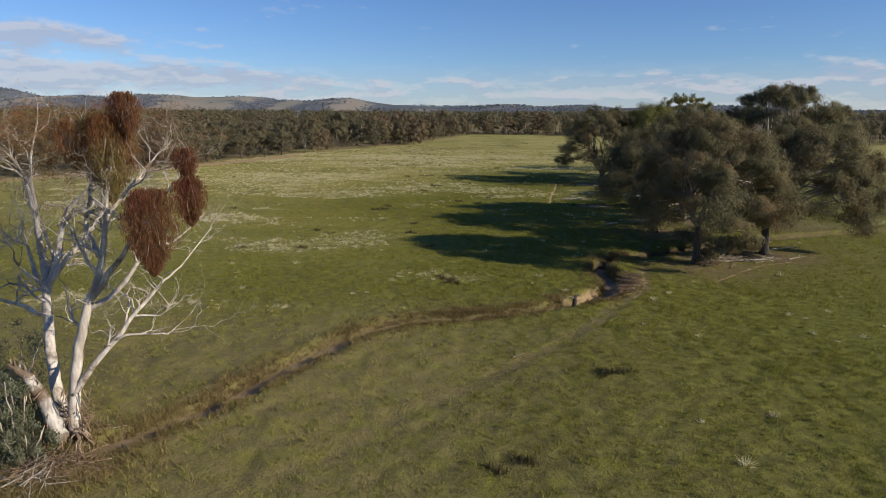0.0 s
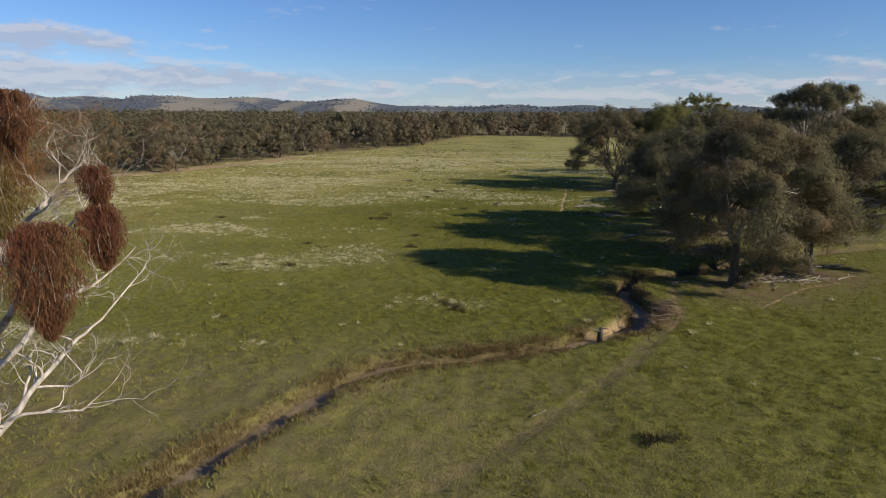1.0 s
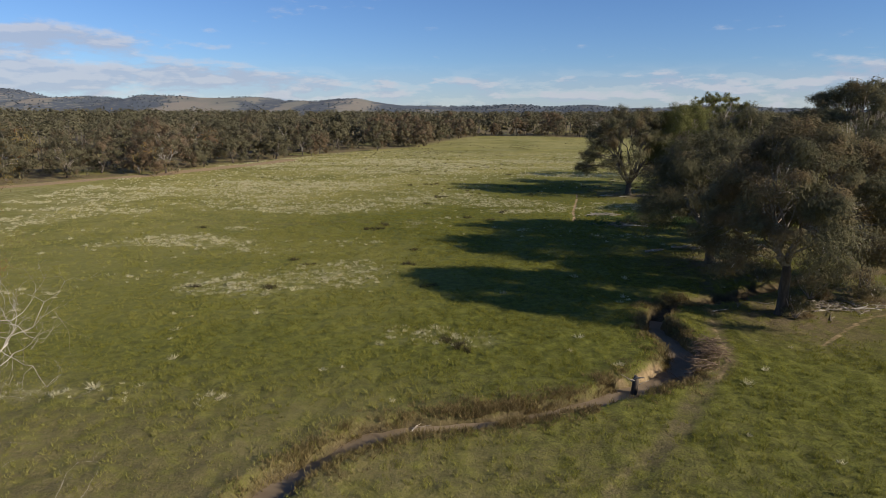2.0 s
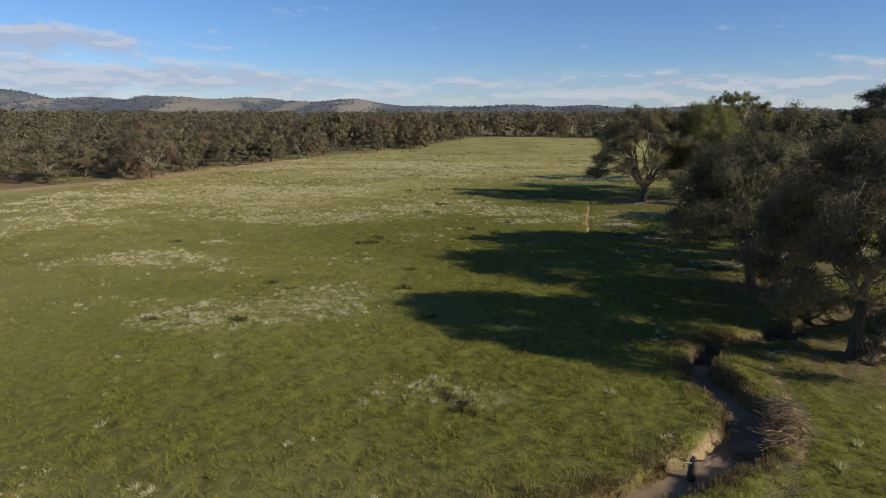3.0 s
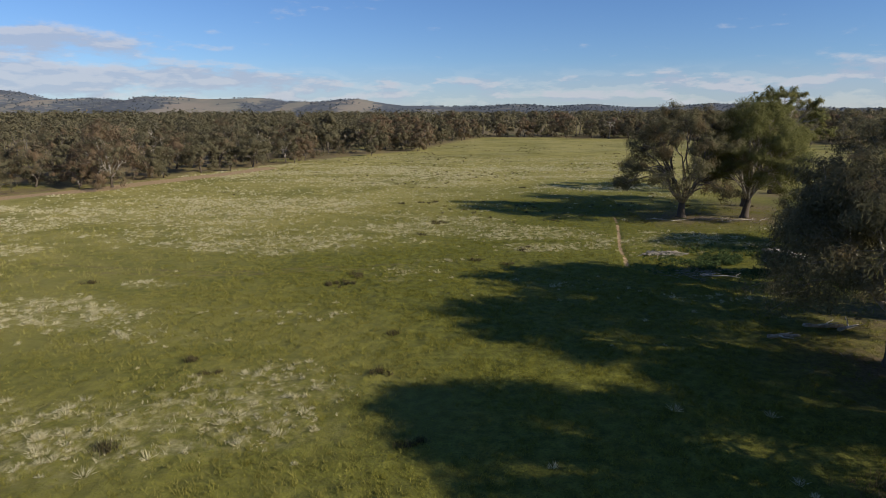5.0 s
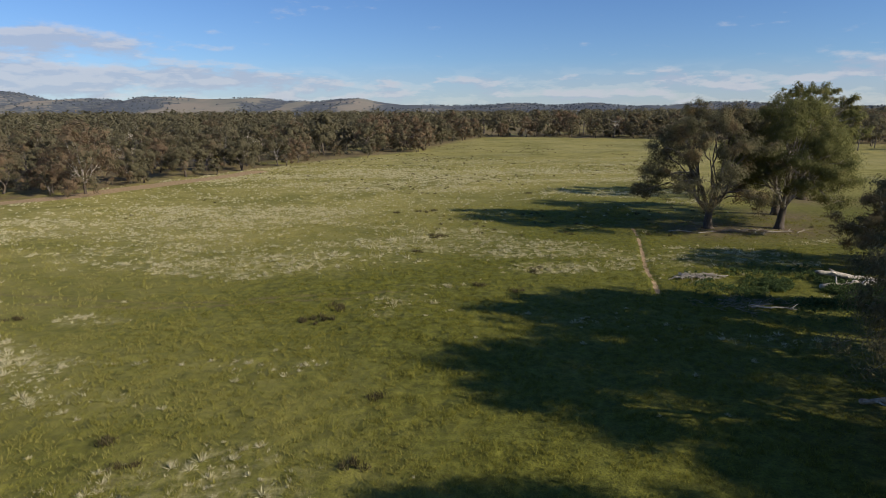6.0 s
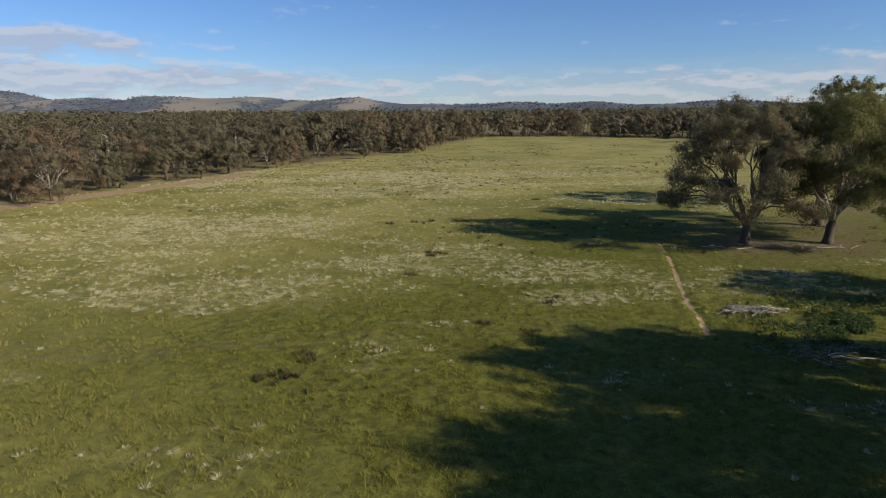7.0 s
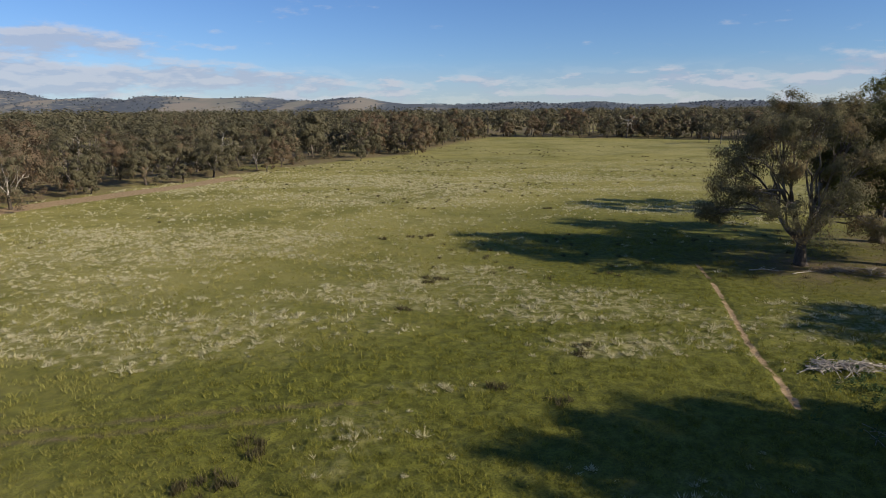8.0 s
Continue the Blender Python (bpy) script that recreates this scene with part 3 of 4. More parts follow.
# ---- trees ----
def gum(seed, height, reach, trunk_r, lobes=11, clumps=14, per=60, leaf=(0.26, 0.09), fork=0.22, low=0.42, stems=3, density=1.0, sides=7, twigs=True, shift=(0, 0), fall=0.85, twist=1.0, lobe=(0.27, 0.38), hold=1.1, dome=1.0, airy=1.0, puff=1.0):
    """A gum tree at the origin: a trunk, some main limbs and leaves, each as a Geo."""
    rng = np.random.default_rng(seed)
    trunk, limbs, crown = Geo(), [], Geo()
    lean = rng.normal(0, 0.022, 2) * height
    top = np.array((lean[0], lean[1], height * fork))
    flare = np.array((1.75, 1.25, 1.05, 1.0, 0.92, 0.8))
    p = wander(rng, (0, 0, -0.3), top, 6, 0.10)
    tube(trunk, p, flare * trunk_r, sides + 3)
    mains = []
    for s in range(stems):
        a = s / stems * 2 * math.pi + rng.uniform(-0.5, 0.5)
        out = reach * rng.uniform(0.18, 0.38)
        end = top + np.array((math.cos(a) * out, math.sin(a) * out, height * rng.uniform(0.22, 0.36)))
        q = wander(rng, top - (0, 0, trunk_r * 0.6), end, 6, 0.16 * twist)
        g = Geo()
        tube(g, q, np.linspace(trunk_r * 0.62, trunk_r * 0.30, 6), sides)
        limbs.append(g)
        mains.append((g, q))
    for i in range(lobes):
        f = (i + 0.5) / lobes
        a = i * 2.39996 + rng.uniform(-0.35, 0.35)
        size = reach * rng.uniform(*lobe)
        # lobes sit on a dome from its skirt (f = 0) to its top (f = 1)
        rise = math.asin(f ** (1.15 * dome)) + rng.uniform(-0.16, 0.10)
        wide = math.cos(min(max(rise, 0), 1.5)) * rng.uniform(0.82, 1.05)
        skirt = height * low
        c = np.array((math.cos(a) * wide * (reach - size * 0.75) + shift[0] * (1 - f * fall), math.sin(a) * wide * (reach - size * 0.75) + shift[1],
                      skirt + math.sin(min(max(rise, -0.2), 1.5)) * (height - skirt - size * 0.72)))
        g, q = min(mains, key=lambda m: np.linalg.norm((m[1][-1] - c)[:2]))
        start = q[rng.integers(1, 6)]
        mid = start + (c - start) * 0.5 + np.array((0, 0, 0.12 * np.linalg.norm(c - start)))
        w = curve_points([start, mid + rng.normal(0, 0.3, 3), c], 7)
        w[1:-1] += rng.normal(0, 0.13 * twist, (5, 3))
        tube(g, w, np.linspace(trunk_r * 0.22, trunk_r * 0.06, 7), max(4, sides - 2))
        ds = rng.normal(0, 1, (clumps, 3))
        ds[:, 2] = ds[:, 2] * 0.8 + 0.25
        ds /= np.linalg.norm(ds, axis=1)[:, None]
        cs = c + ds * size * rng.uniform(0.35, 1.05, (clumps, 1)) * np.array((1, 1, 0.75))
        if twigs:
            for e in cs:
                b = wander(rng, w[rng.integers(3, 7)], e, 4, 0.2)
                tube(g, b, (trunk_r * 0.075, trunk_r * 0.05, trunk_r * 0.03, 0.012), 3, False)
        # the skirt's lobes are thinner than those of the top
        n = max(3, int(per * density * (airy + (1 - airy) * min(1.0, f * 2.2))))
        middle = c * np.array((0.55, 0.55, 0.5)) + np.array((0, 0, height * 0.2))
        leaves(crown, rng, cs, n, size * puff * rng.uniform(0.28, 0.52, clumps), leaf[0], leaf[1], crown=middle, hold=hold)
    return trunk, limbs, crown


def stand(name, geos, leaf_mat, trunk_mat, limb_mat, label, group="", category="tree"):
    trunk, limbs, crown = geos
    ob = tagged(new(name), label, category, group)
    ob.empty_display_size = 0.5
    part("trunk", trunk, trunk_mat, ob, smooth=True)
    for g in limbs:
        part("limb", g, limb_mat, ob, smooth=True)
    part("crown", crown, leaf_mat, ob)
    return ob


def plant_grove():
    def put(key, leaf_mat, label, **kw):
        x, y, h, reach, r = GROVE[key]
        limb, bark = kw.pop("limb", M_LIMB), kw.pop("bark", M_TRUNK)
        ob = stand("gum_tree", gum(kw.pop("seed"), h, reach, r, **kw), leaf_mat, bark, limb, label, "gum trees by the creek")
        ob.location = (x, y, float(ground_z(np.array([x]), np.array([y]))[0]))

    put("A", M_LEAF, "spreading gum with rusty olive leaves and pale limbs", seed=5, lobes=80, clumps=10, per=150, leaf=(0.28, 0.066), fork=0.27, low=0.29, stems=4, twist=1.5, lobe=(0.14, 0.22), dome=0.8, airy=0.7, puff=1.7, shift=(0.1, -0.8))
    put("B", M_LEAF, "dark olive gum with a thick brown trunk", seed=8, lobes=42, clumps=13, per=180, leaf=(0.29, 0.068), fork=0.22, low=0.34, shift=(-0.8, 0), lobe=(0.20, 0.31), airy=0.7, puff=1.3)
    put("C", M_LEAF, "wide gum leaning over, with a forked dark trunk", seed=12, lobes=56, clumps=12, per=150, leaf=(0.29, 0.07), fork=0.2, low=0.30, stems=4, shift=(4.6, 0.6), fall=0.0, lobe=(0.17, 0.26), dome=0.85, airy=0.75, puff=1.45)
    put("J", M_LEAF, "tall gum with a flat airy crown and white limbs", seed=61, lobes=60, clumps=11, per=135, leaf=(0.33, 0.083), fork=0.24, low=0.40, stems=6, lobe=(0.13, 0.21), dome=0.62, puff=1.25)
    put("D", M_LEAF, "gnarled gum with sagging side branches over the grass", seed=21, lobes=44, clumps=11, per=145, leaf=(0.31, 0.078), fork=0.13, low=0.26, stems=6, twist=1.8, lobe=(0.15, 0.25), limb=M_WOOD_LIMB, airy=0.55, shift=(-1.4, 0), puff=1.25)
    put("E", M_LEAF_GREEN, "bright green gum with smooth forked pale limbs", seed=27, lobes=44, clumps=12, per=185, leaf=(0.31, 0.08), fork=0.16, low=0.30, lobe=(0.20, 0.30), shift=(0.9, 0), airy=0.75, puff=1.25)
    put("F", M_LEAF, "low dark gum with a dense round crown", seed=33, lobes=22, clumps=12, per=120, leaf=(0.34, 0.09), fork=0.18, low=0.25)
    put("G", M_LEAF_GREEN, "tall gum with a thin airy domed crown", seed=39, lobes=24, clumps=12, per=75, leaf=(0.42, 0.12), fork=0.3, low=0.55, lobe=(0.16, 0.24))
    put("H", M_LEAF, "olive gum standing behind two others", seed=45, lobes=22, clumps=12, per=90, leaf=(0.42, 0.12), fork=0.24, low=0.34)
    put("I", M_LEAF, "olive gum with drooping outer branches", seed=52, lobes=34, clumps=12, per=150, leaf=(0.32, 0.085), fork=0.2, low=0.3, lobe=(0.18, 0.3))


plant_grove()


def plant_woods():
    """Single gums along the edge of the woodland, a joined mass of crowns behind."""
    rng = np.random.default_rng(77)
    kinds, small = [], []
    for i in range(5):
        h = (14, 12.5, 15, 13, 11.5)[i]
        g = gum(140 + i, h, h * rng.uniform(0.44, 0.52), 0.24, lobes=12, clumps=9, per=24, leaf=(0.85, 0.36), fork=0.16, low=0.20 + 0.05 * (i % 3), sides=4, twigs=False, twist=1.5, hold=1.9, lobe=(0.30, 0.42))
        small.append(stand("gum_tree", g, M_LEAF_WOOD, M_TRUNK, M_WOOD_LIMB, "brown-olive gum at the far edge of the woodland", "far woodland edge gums"))
    for i in range(8):
        h = (14.5, 13, 15.5, 12, 14, 11, 15, 13.5)[i]
        g = gum(100 + i, h, h * rng.uniform(0.46, 0.58), 0.26, lobes=16, clumps=11, per=36, leaf=(0.52, 0.20), fork=0.14, low=0.17 + 0.06 * (i % 3), sides=5, twigs=False, twist=1.6, lobe=(0.27, 0.40), hold=1.9)
        kinds.append(stand("gum_tree", g, M_LEAF_WOOD, M_TRUNK, M_LIMB if i % 2 == 0 else M_WOOD_LIMB, "brown-olive gum at the edge of the woodland", "woodland edge gums"))
    edge = np.asarray(WOOD_EDGE, float)
    seg = np.linalg.norm(np.diff(edge, axis=0), axis=1)
    total = seg.sum()
    way = np.concatenate([[0], np.cumsum(seg)])
    placed, used = [], [0, 0]
    backs = []
    for depth, gap, single in ((0, 17, True), (7, 10, True), (16, 10, True), (26, 10, True), (35, 10, False), (45, 10, False), (60, 14, False), (75, 15, False), (92, 16, False),
                               (112, 18, False), (135, 20, False), (160, 24, False), (190, 27, False), (230, 32, False), (280, 38, False), (340, 44, False)):
        s = rng.uniform(0, gap)
        while s < total:
            i = min(np.searchsorted(way, s) - 1, len(seg) - 1) if s > 0 else 0
            f = (s - way[i]) / seg[i]
            p = edge[i] + (edge[i + 1] - edge[i]) * f
            d = (edge[i + 1] - edge[i]) / seg[i]
            out = np.array((-d[1], d[0]))
            q = p + out * (depth + rng.uniform(-4, 4)) + d * rng.uniform(-3, 3)
            s += gap * rng.uniform(0.6, 1.4)
            if rng.random() < 0.16:
                continue
            if any((q[0] - a) ** 2 + (q[1] - b) ** 2 < 42 for a, b in placed):
                continue
            placed.append((q[0], q[1]))
            k = rng.uniform(0.82, 1.24) if depth > 8 else rng.uniform(0.5, 1.0)
            if single and q[1] > 80 and q[0] < 190:
                z = float(ground_z(q[:1], q[1:])[0])
                m = pose(q[0], q[1], z, 0, 0, rng.uniform(0, 360)) @ Matrix.Scale(k, 4)
                pool, key = (kinds, 0) if q[1] < 245 else (small, 1)
                if used[key] < len(pool):
                    pool[used[key]].matrix_basis = m
                else:
                    copy_thing(pool[int(rng.integers(0, len(pool)))], m).matrix_basis = m
                used[key] += 1
            else:
                backs.append((q[0], q[1], 14.5 * k))
    for k in range(900):
        x, y = rng.uniform(-420, 500), rng.uniform(438, 900)
        backs.append((x, y, rng.uniform(14, 18)))
    for k in range(260):
        x = rng.uniform(-380, -110)
        backs.append((x, rng.uniform(250, 440), rng.uniform(14, 18)))
    for k in range(240):
        backs.append((rng.uniform(110, 330), rng.uniform(200, 420) + 60, rng.uniform(11, 15)))
    for k in range(700):
        backs.append((rng.uniform(-1100, 1100), rng.uniform(900, 1450), rng.uniform(15, 20)))
    g, stems = Geo(), Geo()
    for x, y, h in backs:
        if math.hypot(x, y - 40) > 1900:
            continue
        near = math.hypot(x, y - 40) < 330
        # a few rounded lobes with leaves on their outer faces
        n = 6 if near else 4
        wide = h * rng.uniform(0.22, 0.30)
        a = rng.uniform(0, 6.28) + np.arange(n) / n * 2 * math.pi
        cs = np.stack([x + np.cos(a) * wide * rng.uniform(0.5, 1.1, n), y + np.sin(a) * wide * rng.uniform(0.5, 1.1, n), h * rng.uniform(0.42, 0.80, n)], 1)
        cs[0] = (x, y, h * 0.84)
        leaves(g, rng, cs, 42 if near else 22, wide * rng.uniform(0.55, 0.8, n), 1.1 if near else 2.0, 0.5 if near else 1.0, 0.3, crown=(x, y, h * 0.4), hold=1.0, shell=0.25)
        if math.hypot(x, y - 40) < 480:
            tube(stems, [(x, y, -0.2), (x + 0.3, y, h * 0.4), (x + rng.normal(0, 1), y, h * 0.75)], (0.22, 0.15, 0.07), 4, False)
    # low scrub between the first trunks
    for k in range(420):
        s = rng.uniform(0, total)
        i = min(max(int(np.searchsorted(way, s)) - 1, 0), len(seg) - 1)
        d = (edge[i + 1] - edge[i]) / seg[i]
        q = edge[i] + d * (s - way[i]) + np.array((-d[1], d[0])) * rng.uniform(2, 42)
        h = rng.uniform(1.0, 4.2)
        cs = np.stack([q[0] + rng.normal(0, 1.1, 5), q[1] + rng.normal(0, 1.1, 5), h * rng.uniform(0.3, 0.8, 5)], 1)
        leaves(g, rng, cs, 18, 1.0, 0.6, 0.26, 0.2, crown=(q[0], q[1], 0))
    tagged(part("distant_woods", g, M_LEAF_WOOD), "brown-olive crowns of the gum woodland running back to the hills", "woods", kind="stuff")
    tagged(part("distant_trunks", stems, M_WOOD_LIMB), "brown trunks of the gum woodland", "woods", kind="stuff")


plant_woods()


def lone_bushes():
    rng = np.random.default_rng(17)
    for x, y, h, reach in ((-48.6, 228.5, 5.2, 2.0), (-14.8, 293, 8.0, 3.6), (-60, 205, 4.2, 1.8), (-69, 186, 3.4, 1.6), (-30, 262, 4.5, 2.0), (-77, 166, 5.0, 2.4)):
        g = gum(int(rng.integers(1, 999)), h, reach, 0.14, lobes=9, clumps=7, per=16, leaf=(0.6, 0.26), fork=0.14, low=0.22, sides=4, twigs=False)
        ob = stand("young_gum", g, M_LEAF_WOOD, M_TRUNK, M_WOOD_LIMB, "small bushy gum standing at the paddock's edge", "young gums", "tree")
        ob.location = (x, y, float(ground_z(np.array([x]), np.array([y]))[0]))


lone_bushes()


# ---- grass ----
def blades(g, rng, x, y, per, spread, height, width, lean):
    """Tufts of narrow pointed blades."""
    n = len(x)
    k = n * per
    bx, by = np.repeat(x, per) + rng.normal(0, 1, k) * np.repeat(spread, per), np.repeat(y, per) + rng.normal(0, 1, k) * np.repeat(spread, per)
    bz = np.repeat(ground_z(x, y), per) - 0.02
    h = np.repeat(height, per) * rng.uniform(0.55, 1.15, k)
    a = rng.uniform(0, 2 * math.pi, k)
    tilt = h * lean * rng.uniform(0.2, 1.2, k)
    f = rng.uniform(0, 2 * math.pi, k)
    w = width * rng.uniform(0.7, 1.3, k) * 0.5
    base = np.stack([bx, by, bz], 1)
    side = np.stack([np.cos(f) * w, np.sin(f) * w, np.zeros(k)], 1)
    tip = base + np.stack([np.cos(a) * tilt, np.sin(a) * tilt, h], 1)
    g.add(np.stack([base - side, base + side, tip], 1).reshape(-1, 3), np.arange(k * 3).reshape(k, 3))


def tussocks(g, rng, x, y, per, radius, width):
    """Round clumps of fine blades that fan out from their middle."""
    n, k = len(x), len(x) * per
    r = np.repeat(radius, per)
    way = rng.normal(0, 1, (k, 3))
    way[:, 2] = np.abs(way[:, 2]) * 1.1 + 0.35
    way /= np.linalg.norm(way, axis=1)[:, None]
    base = np.stack([np.repeat(x, per), np.repeat(y, per), np.repeat(ground_z(x, y), per) - 0.02], 1)
    base[:, :2] += way[:, :2] * (r * rng.uniform(0.1, 0.5, k))[:, None]
    tip = base + way * (r * rng.uniform(0.65, 1.1, k))[:, None] * np.array((0.75, 0.75, 0.8))
    side = np.cross(way, rng.normal(0, 1, (k, 3)))
    side *= (width * rng.uniform(0.35, 0.65, k) / (np.linalg.norm(side, axis=1) + 1e-9))[:, None]
    g.add(np.stack([base - side, base + side, tip], 1).reshape(-1, 3), np.arange(k * 3).reshape(k, 3))


def scatter(rng, n, x0, x1, y0, y1):
    return rng.uniform(x0, x1, n), rng.uniform(y0, y1, n)


def in_view(x, y):
    """Ground that the walk comes to look at."""
    return np.abs(x) < 12 + 0.74 * np.clip(y - 0, 0, 200)


def grow_grass():
    rng = np.random.default_rng(5)
    green, straw, rush, bank = Geo(), Geo(), Geo(), Geo()
    for n, x0, x1, y0, y1, per, size in ((70000, -27, 27, 17, 100, 8, 0.78), (14000, -60, -27, 40, 150, 6, 1.4), (14000, 27, 62, 30, 140, 6, 1.4), (16000, -27, 27, 100, 150, 6, 1.3),
                                         (12000, -75, 60, 150, 260, 4, 2.4)):
        x, y = scatter(rng, n, x0, x1, y0, y1)
        d, half, deep = creek_profile(x, y)
        pad, _ = line_distance(x, y, CATTLE_PAD)
        keep = in_view(x, y) & (d > half + 0.15) & (bare_share(x, y) < 0.4) & (wood_side(x, y) < 0.5)
        keep &= (rng.random(n) > 0.35 * (1 - smooth(pad, 0.25, 0.7))) & (rng.random(n) > 0.92 * litter_share(x, y))
        keep &= rng.random(n) < 0.12 + 1.0 * smooth(value_noise(x, y, 1.1, 61, 3), 0.36, 0.6)
        x, y = x[keep], y[keep]
        dry = rng.random(len(x)) < np.clip(dry_share(x, y) * 0.35 + 0.25 * ripe_share(x, y) * smooth(y, 100, 170), 0, 1)
        tall = 0.6 + 0.8 * value_noise(x, y, 7, 63, 2)
        for pick, g, hh, ww in ((~dry, green, 0.23, 0.034), (dry, straw, 0.22, 0.034)):
            m = int(pick.sum())
            if m:
                blades(g, rng, x[pick], y[pick], per, rng.uniform(0.05, 0.12, m) * size, hh * tall[pick] * size ** 0.4 * rng.uniform(0.7, 1.3, m), ww * size, 0.9)
    # round pale tussocks that stand out singly, in patches
    x, y = scatter(rng, 84000, -75, 45, 22, 230)
    patch = dry_share(x, y) * smooth(value_noise(x, y, 1.8, 66, 2), 0.34, 0.6)
    keep = in_view(x, y) & (rng.random(len(x)) < 0.006 + 0.75 * patch + 0.06 * ripe_share(x, y) * smooth(y, 100, 150)) & (bare_share(x, y) < 0.3) & (wood_side(x, y) < 0.5) & (litter_share(x, y) < 0.3)
    x, y = x[keep], y[keep]
    big = np.minimum(rng.gamma(6.0, 0.16, len(x)), 1.9)
    for pick, per, ww in ((y < 112, 44, 0.034), ((y >= 112) & (y < 160), 22, 0.055), (y >= 160, 11, 0.10)):
        tussocks(straw, rng, x[pick], y[pick], per, 0.34 * big[pick], ww)
    # brown rank grass along the creek
    i = rng.uniform(0, 124, 7000)
    side = np.where(rng.random(7000) < 0.6, 1, -1)
    tan = np.gradient(CREEK_LINE, axis=0)
    tan /= np.linalg.norm(tan, axis=1)[:, None]
    lx, ly = np.interp(i, range(161), CREEK_LINE[:, 0]), np.interp(i, range(161), CREEK_LINE[:, 1])
    tx, ty = np.interp(i, range(161), tan[:, 0]), np.interp(i, range(161), tan[:, 1])
    off = side * (np.interp(i, range(161), CREEK_SIZE[:, 0]) + rng.gamma(1.5, 0.28, 7000) + 0.08)
    x, y = lx - ty * off, ly + tx * off
    keep = (bare_share(x, y) < 0.45) & (rng.random(7000) < smooth(value_noise(x, y, 3, 71), 0.3, 0.6) + 0.15)
    x, y = x[keep], y[keep]
    blades(bank, rng, x, y, 14, rng.uniform(0.08, 0.18, len(x)), rng.uniform(0.14, 0.36, len(x)), 0.035, 0.9)
    # dead grass among the brushwood under the bare gum
    x, y = rng.normal(-16.8, 1.9, 1000), rng.normal(22.6, 1.5, 1000)
    blades(bank, rng, x, y, 18, rng.uniform(0.08, 0.18, 1000), rng.uniform(0.2, 0.6, 1000), 0.026, 0.9)
    # dark rush clumps in the open paddock
    spots = [(-10, 94.2), (-10.9, 93.5), (-9.3, 93.6), (-8.8, 97.4), (-8.4, 96.2), (-3.8, 116.7), (-1.5, 125.2), (-2.6, 124), (-3.4, 144.3), (-5, 143.6), (-8.6, 142.7), (7.8, 108), (8.2, 109),
             (5.4, 101.5), (2.3, 103.2), (13.7, 165.7), (-22.2, 65.9), (-15.5, 65.9), (-14.1, 74.3), (-16, 76.4), (-2.4, 125.6), (-4, 74.4), (-4.3, 80.9), (-1.7, 66.6), (-32.4, 93.6),
             (9.2, 32.5), (10.2, 32.9), (2.3, 22.9), (3.8, 23.5), (0.3, 52.9), (-0.4, 53.6), (0.9, 52)]
    sx, sy = np.repeat([s[0] for s in spots], 4) + rng.normal(0, 0.36, 4 * len(spots)), np.repeat([s[1] for s in spots], 4) + rng.normal(0, 0.22, 4 * len(spots))
    far = scatter(rng, 1100, -50, 70, 125, 330)
    keep = (value_noise(far[0], far[1], 22, 81) > 0.5) & (wood_side(*far) < 0.2)
    sx, sy = np.concatenate([sx, far[0][keep]]), np.concatenate([sy, far[1][keep]])
    blades(rush, rng, sx, sy, 40, rng.uniform(0.10, 0.2, len(sx)), rng.uniform(0.25, 0.45, len(sx)), 0.045, 0.7)
    for name, geo, mat, label, category in (("grass", green, M_GRASS, "short green pasture grass in uneven tufts", "grass"),
                                            ("dry_grass", straw, M_STRAW, "pale straw-coloured tussocks among the green pasture", "grass"),
                                            ("bank_grass", bank, M_BANK, "rank brown grass along the creek banks", "grass"),
                                            ("rushes", rush, M_RUSH, "small dark clumps of rushes in the paddock", "rushes")):
        ob = tagged(part(name, geo, mat), label, category, kind="stuff")
        v = np.concatenate(geo.v)
        at = ob.data.attributes.new("ripe", "FLOAT", "POINT")
        at.data.foreach_set("value", ripe_share(v[:, 0], v[:, 1]).astype(np.float32))


grow_grass()


def grow_weeds():
    """Lush broad-leaved weeds in the shade round the logs."""
    rng = np.random.default_rng(12)
    g = Geo()
    n = 2600
    x, y = rng.normal(31.0, 4.4, n), rng.normal(101.2, 3.0, n)
    keep = value_noise(x, y, 2.2, 14) > 0.42
    x, y = x[keep], y[keep]
    cs = np.stack([x, y, ground_z(x, y) + rng.uniform(0.1, 0.35, len(x))], 1)
    leaves(g, rng, cs, 14, 0.26, 0.17, 0.1, 0.1)
    tagged(part("weeds", g, M_WEED), "dark green broad-leaved weeds round bleached logs", "weeds", kind="stuff")


grow_weeds()


# ---- the bare white gum by the creek ----
def bare_branch(g, fine, rng, start, way, length, r, level):
    """A crooked bare branch with smaller ones growing from it."""
    n = (8, 6, 4, 3)[level]
    way = way / np.linalg.norm(way)
    pts = [np.asarray(start, float)]
    d = way.copy()
    for i in range(n):
        d = d + rng.normal(0, (0.42, 0.42, 0.36, 0.3)[level], 3) + np.array((0, 0, 0.10 - 0.3 * max(0.0, pts[-1][2] - 14.2)))
        d /= np.linalg.norm(d)
        pts.append(pts[-1] + d * length / n)
    tube(g if level < 3 else fine, pts, np.linspace(r, r * 0.3, n + 1), (6, 5, 3, 3)[level], False)
    if level >= 3:
        return
    for k in range((5, 4, 2)[level]):
        i = int(rng.integers(min(2, n - 1), n + 1))
        side = np.cross(d, rng.normal(0, 1, 3))
        w = (pts[i] - pts[i - 1]) / (length / n) * 0.8 + side / np.linalg.norm(side) * 0.75 + np.array((0, 0, 0.15))
        bare_branch(g, fine, rng, pts[i], w, length * rng.uniform(0.42, 0.65), r * (1 - i / n * 0.6) * 0.5, level + 1)


